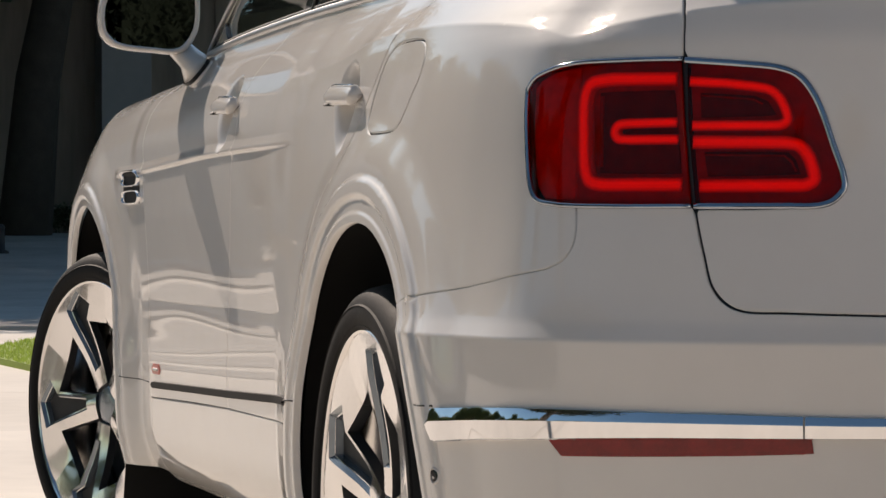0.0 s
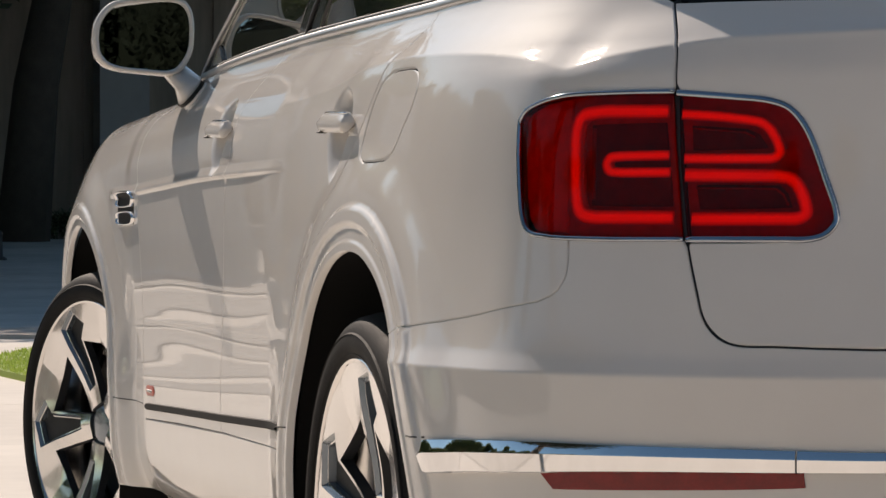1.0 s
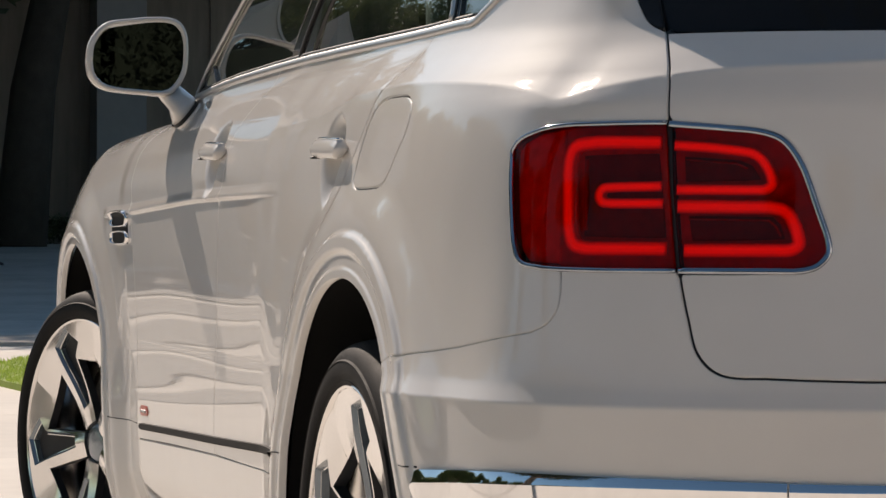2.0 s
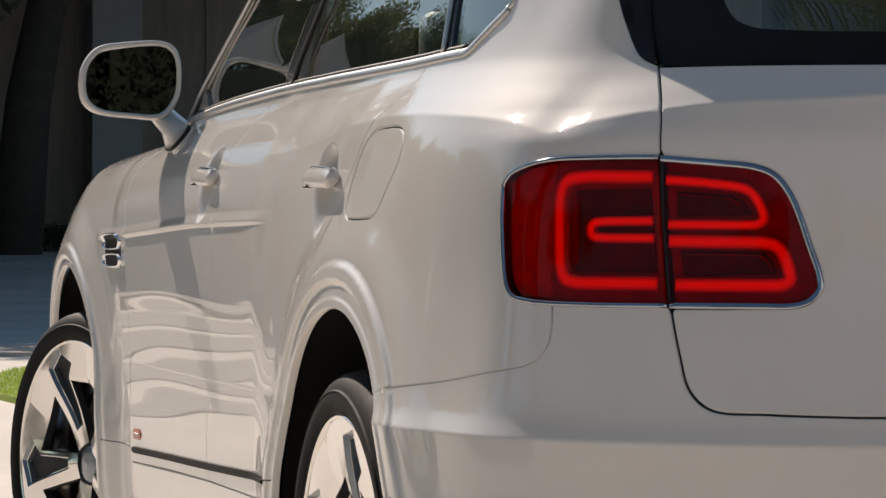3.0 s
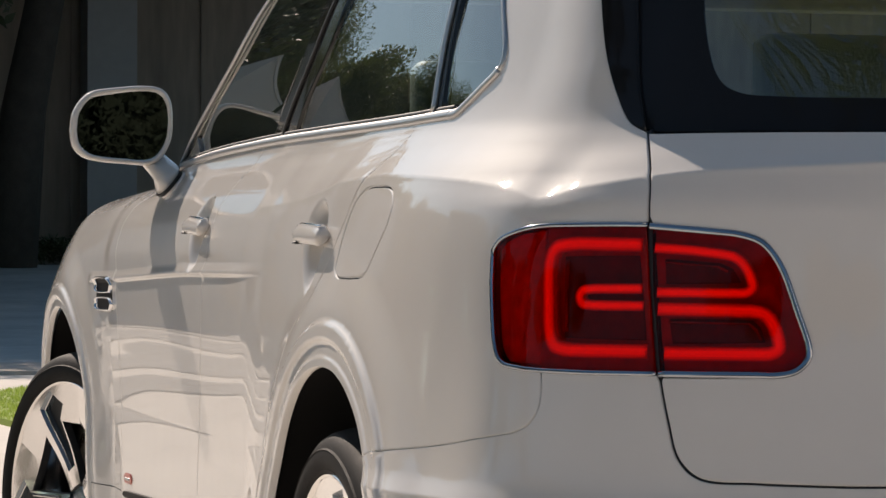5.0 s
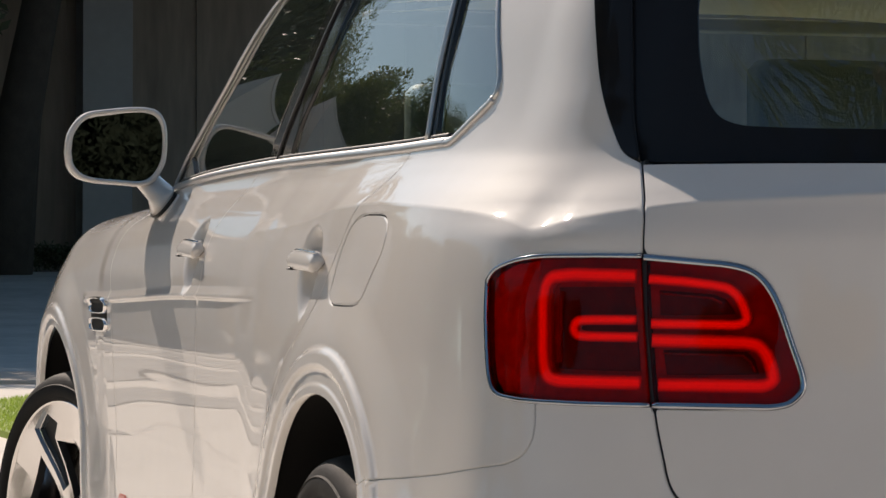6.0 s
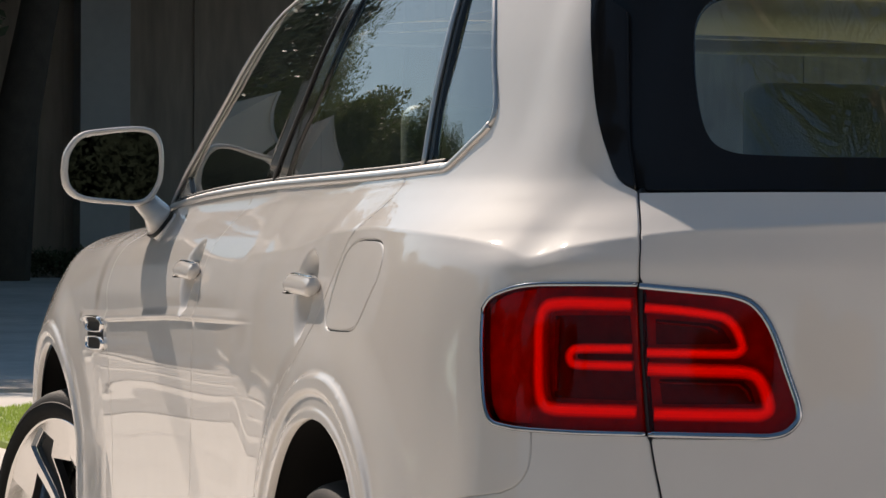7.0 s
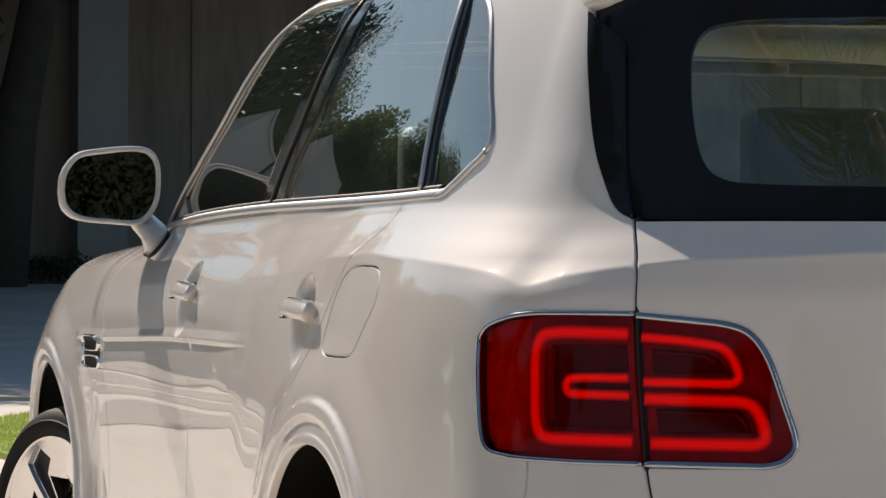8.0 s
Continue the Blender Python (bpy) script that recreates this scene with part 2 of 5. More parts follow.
# cross-sections along the car: how far the skin stands off the plan outline, below the bumper crease, up to the shoulder, and above it
SECTIONS = [
    (-3.60, [-0.14, -0.06, -0.03, -0.01, -0.005, 0, 0], [0, 0, 0, 0.0, -0.04, -0.10, -0.13], [-0.13, -0.19, -0.32, -0.45, -0.6, -0.9, -1.1, -1.2, -1.3]),
    (-2.95, [-0.05, -0.01, 0.004, 0.008, 0.008, 0.006, 0.005], [0.005, 0.005, 0.006, 0.006, -0.006, -0.03, -0.045], [-0.045, -0.068, -0.15, -0.33, -0.6, -0.9, -1.1, -1.2, -1.3]),
    (-2.42, [-0.05, -0.01, 0.004, 0.008, 0.009, 0.006, 0.001], [0.001, 0.001, 0.002, 0.006, -0.001, -0.018, -0.029], [-0.029, -0.046, -0.11, -0.27, -0.52, -0.82, -1.1, -1.2, -1.3]),
    (-2.30, [-0.13, -0.035, -0.015, -0.0115, -0.0105, -0.011, -0.010], [-0.010, -0.0085, -0.002, 0.004, 0.003, -0.014, -0.025], [-0.026, -0.042, -0.10, -0.26, -0.5, -0.8, -1.1, -1.2, -1.3]),
    (-1.90, [-0.13, -0.035, -0.015, -0.0115, -0.0105, -0.011, -0.010], [-0.010, -0.0085, -0.002, 0.004, 0.003, -0.014, -0.025], [-0.025, -0.038, -0.066, -0.092, -0.103, -0.135, -0.19, -0.25, -0.30]),
    (-0.78, [-0.12, -0.028, -0.008, -0.004, -0.003, -0.0035, -0.004], [-0.004, -0.003, 0.0015, 0.005, -0.003, -0.017, -0.026], [-0.026, -0.04, -0.068, -0.095, -0.11, -0.145, -0.20, -0.26, -0.31]),
    (-0.60, [-0.05, -0.01, 0.004, 0.008, 0.0085, 0.005, 0.001], [0.001, 0.0012, 0.001, 0.0005, -0.008, -0.021, -0.029], [-0.029, -0.043, -0.071, -0.098, -0.113, -0.148, -0.203, -0.263, -0.313]),
    (0.05, [-0.05, -0.01, 0.004, 0.008, 0.009, 0.007, 0.005], [0.005, 0.005, 0.004, -0.004, -0.026, -0.044, -0.052], [-0.052, -0.072, -0.102, -0.125, -0.14, -0.175, -0.225, -0.28, -0.33]),
    (0.55, [-0.08, 0.0, 0.032, 0.045, 0.050, 0.054, 0.055], [0.055, 0.041, 0.020, 0.006, -0.008, -0.023, -0.032], [-0.032, -0.056, -0.098, -0.130, -0.161, -0.205, -0.26, -0.32, -0.39]),
    (0.88, [-0.08, 0.0, 0.048, 0.064, 0.069, 0.074, 0.077], [0.077, 0.063, 0.037, 0.014, -0.004, -0.018, -0.026], [-0.026, -0.050, -0.091, -0.121, -0.157, -0.225, -0.305, -0.385, -0.475]),
    (1.25, [-0.08, 0.0, 0.048, 0.064, 0.069, 0.074, 0.077], [0.077, 0.063, 0.037, 0.014, -0.004, -0.018, -0.026], [-0.026, -0.056, -0.095, -0.125, -0.17, -0.28, -0.39, -0.47, -0.55]),
    (2.00, [-0.08, 0.0, 0.048, 0.064, 0.069, 0.074, 0.077], [0.077, 0.063, 0.037, 0.014, -0.004, -0.018, -0.026], [-0.026, -0.056, -0.095, -0.125, -0.17, -0.28, -0.39, -0.47, -0.55]),
]
SECTION_S = [row[0] for row in SECTIONS]
SECTION_D = [(ramp(LOW_Z, lo), ramp(MID_Z, mid), ramp(TOP_Z, top)) for _, lo, mid, top in SECTIONS]
RIDGE = ramp([-4, -0.7, -0.4, -0.254, -0.124, 0.10, 0.245, 0.525, 0.69, 0.752, 0.824, 0.925, 1.04, 1.19, 1.30, 1.75], [1.115, 1.115, 1.123, 1.135, 1.148, 1.152, 1.148, 1.134, 1.116, 1.103, 1.118, 1.131, 1.141, 1.147, 1.152, 1.158])
RIDGE_SOFT = ramp([-4, -0.7, -0.4, -0.254, -0.124, 0.10, 0.245, 0.525, 0.70, 0.824, 0.925, 1.04, 1.19, 1.30, 1.75], [1.115, 1.115, 1.123, 1.135, 1.148, 1.152, 1.148, 1.134, 1.127, 1.126, 1.131, 1.141, 1.147, 1.152, 1.158])
SPEAR = ramp([-2.6, -2.3, -1.9, -1.3, -0.55], [0.968, 0.970, 0.978, 0.989, 0.990])
CUPS = ((-0.235, 1.050), (-1.285, 1.078))
ARCHES = ((-2.985, 0.405), (0.0, 0.368))


def cup_reach(dz):
    """Half the width of a handle's scoop: a drop, pointed below."""
    t = dz / (0.070 if dz > 0 else 0.094)
    return 0.080 * math.sqrt(max(0.0, 1 - t * t)) * (1.0 if dz > 0 else 1 + 0.45 * t)


def cup_depth(ds, dz):
    """0 in the middle of the scoop, 1 on its rim."""
    w, t = cup_reach(dz), dz / (0.070 if dz > 0 else 0.094)
    return 9.0 if w < 1e-4 else math.hypot(ds / w * math.sqrt(1 - t * t), t)


def offset(s, z, cups=True):
    if z > 0.9:
        rz = RIDGE(s)
        if z < rz:
            v = 0.9 + (z - 0.9) * 0.215 / (rz - 0.9)
        elif z >= 1.28:
            v = z
        else:
            w, rs = smooth(0.0, 0.13, z - rz), RIDGE_SOFT(s)
            v = max(1.115, 1.115 + (1 - w) * (z - rz) * 0.165 / (1.28 - rz) + w * (z - rs) * 0.165 / (1.28 - rs))
    else:
        v = z
    i = 0
    while i < len(SECTIONS) - 2 and s > SECTION_S[i + 1]:
        i += 1
    t = smooth(SECTION_S[i], SECTION_S[i + 1], s)
    k = 0 if v < 0.672 else 1 if v < 1.115 else 2
    d = SECTION_D[i][k](v) * (1 - t) + SECTION_D[i + 1][k](v) * t
    for sa, za in ARCHES:
        r = math.hypot(s - sa, max(0.0, z - za))
        if r < 0.75:
            d += 0.012 * smooth(0.66, 0.56, r) + 0.010 * smooth(0.553, 0.540, r) - 0.007 * smooth(0.522, 0.510, r) + 0.003 * smooth(0.492, 0.486, r) - 0.02 * smooth(0.476, 0.455, r) ** 2
    if -2.7 < s < -0.55 and z < 1.1:
        a = 0.010 * smooth(-0.56, -0.95, s) * smooth(-2.62, -2.52, s)
        t = z - SPEAR(s)
        if t >= 0:
            d += a * max(0.0, 1 - t / 0.020)
        else:
            d += a * (0.3 * smooth(-0.10, -0.006, t) + 0.7 * max(0.0, 1 + t / 0.006))
    if z > 1.16 and 0.5 < s < 0.9:
        # fuller corner behind the last side window
        d += 0.010 * smooth(1.16, 1.30, z) * smooth(0.50, 0.70, s) * smooth(0.88, 0.72, s)
    for sa, za in CUPS if cups else ():
        if abs(s - sa) < 0.1 and abs(z - za) < 0.11:
            q = cup_depth(s - sa, z - za)
            d -= 0.046 * smooth(1.04, 0.40, q) * min(1.0, max(0.0, (s - sa) / 0.13 + 0.75))
    return d


def skin(s, z, out=0.0, cups=True):
    """A point of the car's skin; past the middle of the tail it is the mirrored half."""
    flip = s > S_TAIL
    x, y, nx, ny = plan(2 * S_TAIL - s if flip else s, z)
    d = offset(2 * S_TAIL - s if flip else s, z, cups) + out
    return Vector((-(x + nx * d) if flip else x + nx * d, y + ny * d, z))


def bent(u, v):
    return [1.0, u, v, u * u, u * v, v * v]


def fitted(s0, s1, z0, z1):
    """A plainly bent sheet through a stretch of the skin, free of waves, for its glass."""
    grid = [(s0 + (s1 - s0) * i / 16, z0 + (z1 - z0) * j / 8) for i in range(17) for j in range(9)]
    near = np.array([[8.0 if s < s0 + 0.3 else 1.0] for s, _ in grid])
    return np.linalg.lstsq(near * np.array([bent(s, z) for s, z in grid]), near * np.array([tuple(skin(s, z)) for s, z in grid]), rcond=None)[0]


def glass_skin(s0, s1, bow):
    sheet = fitted(s0, s1, 1.25, 1.60)
    sheet[3, 0] = max(sheet[3, 0], bow)

    def at(s, z, out=0.0):
        x, y, _ = np.array(bent(s, z)) @ sheet
        return Vector((x + (-0.97 * out), y, z + 0.2 * out))
    return at


FRONT_SHEET, REAR_SHEET, QUARTER_SHEET = glass_skin(-1.88, -0.8, 0.002), glass_skin(-0.8, 0.1, 0.01), glass_skin(0.13, 0.39, 0.01)


def quadratic(zs, vs, z):
    (a, b, c), (u, v, w) = zs, vs
    return u * (z - b) * (z - c) / ((a - b) * (a - c)) + v * (z - a) * (z - c) / ((b - a) * (b - c)) + w * (z - a) * (z - b) / ((c - a) * (c - b))


def gate_skin(s, z, out=0.0):
    """The skin under the tailgate glass: a plain curve upwards, free of waves."""
    flip = s > S_TAIL
    q = 2 * S_TAIL - s if flip else s
    zs = (1.22, 1.38, 1.54)
    x, y, nx, ny = plan(q, 1.3)
    d = quadratic(zs, [offset(q, h) for h in zs], z) + out
    return Vector((-(x + nx * d) if flip else x + nx * d, y + ny * d, z))


# ---- panels cut out of the skin ----
def arc(c, r, a0, a1, n=40, squash=1.0):
    return [(c[0] + r * math.cos(radians(a0 + (a1 - a0) * k / n)) * squash, c[1] + r * math.sin(radians(a0 + (a1 - a0) * k / n))) for k in range(n + 1)]


def joined(*runs):
    out = []
    for run in runs:
        for p in run:
            if not out or math.dist(p, out[-1]) > 1e-4:
                out.append(p)
    if math.dist(out[0], out[-1]) < 1e-4:
        out.pop()
    return out


def even(path, step, closed=False):
    """The path with points at even steps, corners kept."""
    out = []
    ring = path + [path[0]] if closed else path
    for a, b in zip(ring, ring[1:]):
        n = max(1, round(math.dist(a, b) / step))
        out += [tuple(p + (q - p) * k / n for p, q in zip(a, b)) for k in range(n)]
    return out if closed else out + [path[-1]]


def inset(poly, g):
    """The closed outline moved inwards by g."""
    area = sum(a[0] * b[1] - b[0] * a[1] for a, b in zip(poly, poly[1:] + poly[:1]))
    sg, out, n = (1 if area > 0 else -1), [], len(poly)
    for i in range(n):
        a, b, c = poly[i - 1], poly[i], poly[(i + 1) % n]
        u = Vector((b[0] - a[0], b[1] - a[1])).normalized()
        v = Vector((c[0] - b[0], c[1] - b[1])).normalized()
        nn = Vector((-(u.y + v.y), u.x + v.x))
        nn = nn.normalized() if nn.length > 1e-6 else Vector((-u.y, u.x))
        k = g / max(0.5, nn.dot(Vector((-u.y, u.x))))
        out.append((b[0] + sg * nn.x * k, b[1] + sg * nn.y * k))
    return out


def inside(px, pz, poly):
    hit = False
    j = len(poly) - 1
    for i in range(len(poly)):
        (xi, zi), (xj, zj) = poly[i], poly[j]
        if (zi > pz) != (zj > pz) and px < (xj - xi) * (pz - zi) / (zj - zi) + xi:
            hit = not hit
        j = i
    return hit


def inside_many(P, poly):
    hit = np.zeros(len(P), bool)
    a = np.array(poly)
    b = np.roll(a, 1, axis=0)
    for (xi, zi), (xj, zj) in zip(a, b):
        if zi == zj:
            continue
        hit ^= ((zi > P[:, 1]) != (zj > P[:, 1])) & (P[:, 0] < (xj - xi) * (P[:, 1] - zi) / (zj - zi) + xi)
    return hit


def crease_rows():
    """Lines in (s, z) along which the skin bends sharply; every panel's mesh follows them."""
    rows = []
    steps = [k * 0.012 for k in range(-60, int(S_TAIL / 0.006) + 60)]
    for d in (-0.0035, 0.0035):
        rows.append([(s, RIDGE(s if s < S_TAIL else 2 * S_TAIL - s) + d) for s in steps])
        rows.append([(s, 0.672 + d) for s in steps if s > 0.3])
    for d in (-0.009, -0.006, -0.003, 0.0, 0.007, 0.014, 0.020, 0.023):
        rows.append([(-2.55 + 0.014 * k, SPEAR(-2.55 + 0.014 * k) + d) for k in range(142)])
    for sa, za in CUPS:
        for q in (1.05, 0.93, 0.80, 0.65, 0.48):
            for side in (-1, 1):
                rows.append([(sa + side * q * cup_reach(dz), za + q * dz) for dz in (-0.0935 + 0.163 * k / 30 for k in range(31))])
    for c in ARCHES:
        for r in (0.556, 0.5465, 0.537, 0.525, 0.516, 0.507, 0.495, 0.489, 0.483):
            rows.append(arc(c, r, -20, 200, 130))
    return rows


def panel(outline, holes=(), step=0.02, out=0.0, skirt=0.014, gap=0.0022, mirrored=False, at=None, roll=0.0025):
    """A mesh cut out of the skin by outlines in (s, z): evenly meshed, edges turned in."""
    at = at or skin
    loops = [even(inset(outline, gap), step, True)] + [even(inset(h, -gap), step * 0.7, True) for h in holes]
    smin, smax = min(p[0] for p in loops[0]), max(p[0] for p in loops[0])
    zmin, zmax = min(p[1] for p in loops[0]), max(p[1] for p in loops[0])
    gx, gz = np.meshgrid(np.arange(smin + step / 2, smax, step), np.arange(zmin + step / 2, zmax, step * 0.8))
    P = np.stack([gx.ravel(), gz.ravel()], 1)
    keep = inside_many(P, inset(loops[0], step * 0.35))
    for h in loops[1:]:
        keep &= ~inside_many(P, inset(h, -step * 0.35))
    lines = []
    if step < 0.021:
        guard = inset(loops[0], 0.004)
        for row in CREASES:
            R = np.array(row)
            ok = inside_many(R, guard)
            for h in loops[1:]:
                ok &= ~inside_many(R, inset(h, -0.004))
            run = []
            for p, g in zip(row, ok):
                if g:
                    run.append(p)
                elif run:
                    lines.append(run)
                    run = []
            if run:
                lines.append(run)
    edge = np.array([p for l in loops for p in l] + [p for l in lines for p in l])
    P = P[keep]
    near = np.array([np.min(np.abs(edge[:, 0] - p[0]) + np.abs(edge[:, 1] - p[1])) for p in P]) if len(P) else np.zeros(0)
    P = P[near > step * 0.5] if len(P) else P
    pts = [Vector(p) for l in loops for p in l] + [Vector(p) for l in lines for p in l] + [Vector(p) for p in P]
    edges, k = [], 0
    for l in loops:
        edges += [(k + i, k + (i + 1) % len(l)) for i in range(len(l))]
        k += len(l)
    for l in lines:
        edges += [(k + i, k + i + 1) for i in range(len(l) - 1)]
        k += len(l)
    vs, _, fs, *_ = geometry.delaunay_2d_cdt(pts, edges, [], 0, 1e-5)
    V = np.array([tuple(v) for v in vs])
    C = np.array([V[f].mean(axis=0) for f in (list(f) for f in fs)])
    good = inside_many(C, loops[0])
    for h in loops[1:]:
        good &= ~inside_many(C, h)
    faces = [list(f) for f, g in zip(fs, good) if g]
    sg = -1 if mirrored else 1
    co, no = [], []
    e = 0.002
    for s, z in V:
        p = at(s, z, out)
        n = (at(s + e, z, out) - at(s - e, z, out)).cross(at(s, z + e, out) - at(s, z - e, out)).normalized()
        co.append((p.x * sg, p.y, p.z)), no.append((n.x * sg, n.y, n.z))
    tri = [faces[k] for k in range(0, len(faces), max(1, len(faces) // 40))]
    if sum((Vector(co[f[1]]) - Vector(co[f[0]])).cross(Vector(co[f[2]]) - Vector(co[f[0]])).normalized().dot(Vector(no[f[0]])) for f in tri) < 0:
        faces = [f[::-1] for f in faces]
    count = {}
    for f in faces:
        for i in range(len(f)):
            count[(f[i], f[(i + 1) % len(f)])] = 1
    rim = [(i, j) for i, j in count if (j, i) not in count]
    # outward direction across the rim, for the rolled edge
    if skirt:
        side = {}
        for i, j in rim:
            d = (Vector(co[j]) - Vector(co[i]))
            q = d.cross(Vector(no[i])).normalized() if d.length > 1e-9 else Vector((0, 0, 0))
            side[i] = side.get(i, Vector((0, 0, 0))) + q
            side[j] = side.get(j, Vector((0, 0, 0))) + q
        r1, r2 = {}, {}
        for i, q in side.items():
            q = q.normalized()
            n = Vector(no[i])
            for d, depth, spread, tilt in ((r1, -roll, roll * 0.7, 1.0), (r2, -skirt, roll * 0.7, 3.0)):
                d[i] = len(co)
                co.append(tuple(Vector(co[i]) + n * depth + q * spread))
                no.append(tuple((n + q * tilt).normalized()))
        for i, j in rim:
            faces += [[j, i, r1[i], r1[j]], [r1[j], r1[i], r2[i], r2[j]]]
    me = bpy.data.meshes.new("panel")
    me.from_pydata(co, [], faces)
    me.validate()
    for f in me.polygons:
        f.use_smooth = True
    if len(me.vertices) == len(no):
        me.normals_split_custom_set_from_vertices(no)
    return me


def bead(path, profile, closed=False, mirrored=False, step=0.012, at=None, taper=0.0, width=None, ends=(1, 1)):
    """A trim bar: a profile of (across, out) swept along a path in (s, z) over the skin."""
    at = at or skin
    path = even(path, step, closed)
    n, bm, rings = len(path), bmesh.new(), []
    for i, (s, z) in enumerate(path):
        a = path[i - 1] if closed or i else path[i]
        b = path[(i + 1) % n] if closed or i < n - 1 else path[i]
        t = Vector((b[0] - a[0], b[1] - a[1])).normalized()
        w = 1.0
        if taper and not closed:
            u = min(1.0, 0.04 + min(i if ends[0] else 999, n - 1 - i if ends[1] else 999) * step / taper)
            w = math.sqrt(1 - (1 - u) ** 2)
        if width:
            w *= width(s)
        ring = []
        for c, o in profile:
            p = at(s - t.y * c * w, z + t.x * c * w, o)
            ring.append(bm.verts.new((-p.x if mirrored else p.x, p.y, p.z)))
        rings.append(ring)
    m = len(profile)
    for a, b in list(zip(rings, rings[1:])) + ([(rings[-1], rings[0])] if closed else []):
        for k in range(m):
            bm.faces.new((a[k], a[(k + 1) % m], b[(k + 1) % m], b[k]))
    if not closed:
        bm.faces.new(rings[0]), bm.faces.new(rings[-1][::-1])
    return bm


def round_bar(w, h, base=-0.004, n=8):
    """Half-round profile, w across and h proud."""
    return [(-w / 2, base)] + [(-w / 2 * math.cos(math.pi * k / n), h * math.sin(math.pi * k / n)) for k in range(n + 1)] + [(w / 2, base)]


def flat_bar(w, lo, hi, r=0.002):
    return [(-w / 2, lo), (-w / 2, hi - r), (-w / 2 + r, hi), (w / 2 - r, hi), (w / 2, hi - r), (w / 2, lo)]


CREASES = crease_rows()

# ---- the car ----
car = thing("car", (0, 0, 0), "pearl white luxury estate car parked on pale concrete", "car")
FR, RR = ARCHES
LIP, LIP_F = 0.472, 0.492

# shut lines in (s, z)
HATCH = chain([(0.896, 1.200), (0.936, 1.133), (0.946, 1.063), (0.957, 0.965), (0.971, 0.861), (0.988, 0.793), (1.005, 0.743), (1.036, 0.717), (1.109, 0.712), (1.22, 0.709)], 6) + [(S_TAIL, 0.709)]
BUMPER_LINE = [(0.795, 0.860)] + chain([(0.799, 0.83), (0.797, 0.805), (0.783, 0.784), (0.756, 0.771)], 5) + chain([(0.70, 0.762), (0.617, 0.749), (0.465, 0.733), (0.355, 0.724)], 5)
LAMP_OUT_TOP = [(0.945, 1.065)] + chain([(0.90, 1.0655), (0.850, 1.0655), (0.770, 1.064), (0.726, 1.057), (0.690, 1.044), (0.678, 1.030)], 5)
LAMP_OUT_LOW = chain([(0.678, 1.030), (0.686, 0.971), (0.708, 0.888), (0.724, 0.870), (0.766, 0.862)], 5) + [(0.795, 0.8605), (0.871, 0.859)]
LAMP_OUT = joined(LAMP_OUT_TOP, LAMP_OUT_LOW, [(0.967, 0.859), (0.953, 0.966)])
LAMP_IN = joined([(0.957, 0.966), (0.972, 0.859), (1.053, 0.859)], chain([(1.10, 0.859), (1.140, 0.8595), (1.160, 0.866), (1.174, 0.883), (1.174, 0.898), (1.160, 0.942), (1.135, 1.009), (1.111, 1.039), (1.083, 1.050), (1.021, 1.057)], 5), [(0.951, 1.063)])
DOOR_REAR = chain([(0.050, 1.246), (0.055, 1.21), (0.03, 1.17), (-0.015, 1.13), (-0.055, 1.075), (-0.11, 1.01), (-0.17, 0.955), (-0.235, 0.911)], 5)
FLARE_F = arc(RR, 0.60, 113, 180) + [(RR[0] - 0.60, 0.25)]
DOOR_MID = chain([(-1.04, 1.247), (-1.09, 1.20), (-1.14, 1.14), (-1.15, 1.0), (-1.18, 0.84), (-1.23, 0.70), (-1.26, 0.56), (-1.25, 0.468)], 5)
DOOR_FRONT = chain([(-1.96, 1.195), (-2.12, 1.17), (-2.225, 1.13), (-2.235, 1.07), (-2.205, 0.98), (-2.195, 0.90), (-2.20, 0.75), (-2.21, 0.60), (-2.21, 0.52), (-2.19, 0.445)], 5)
BELT = chain([(-1.93, 1.226), (-1.600, 1.240), (-1.033, 1.2475), (-0.345, 1.245), (0.035, 1.245), (0.232, 1.247)], 6)
DLO_BACK = chain([(0.232, 1.246), (0.262, 1.249), (0.286, 1.259), (0.334, 1.282), (0.378, 1.304), (0.391, 1.316), (0.391, 1.336), (0.350, 1.400), (0.292, 1.485), (0.236, 1.542), (0.13, 1.590), (-0.02, 1.620)], 6)
DLO_TOP = chain([(-0.02, 1.620), (-0.5, 1.645), (-0.9, 1.655), (-1.19, 1.662), (-1.335, 1.622), (-1.41, 1.551), (-1.506, 1.453), (-1.685, 1.352), (-1.794, 1.298), (-1.93, 1.226)], 6)
GLASS_EDGE = chain([(0.624, 1.524), (0.645, 1.496), (0.708, 1.400), (0.757, 1.323), (0.811, 1.256), (0.852, 1.217), (0.896, 1.200)], 6)
FLAP = joined(chain([(-0.012, 0.986), (-0.036, 0.992), (-0.050, 1.006), (-0.046, 1.034), (-0.034, 1.068), (-0.014, 1.104), (0.006, 1.121), (0.040, 1.132), (0.075, 1.135)], 5), chain([(0.150, 1.134), (0.196, 1.130), (0.228, 1.118), (0.245, 1.096), (0.238, 1.070), (0.205, 1.040), (0.176, 1.013), (0.150, 0.993), (0.115, 0.986)], 5), [(0.05, 0.985)])

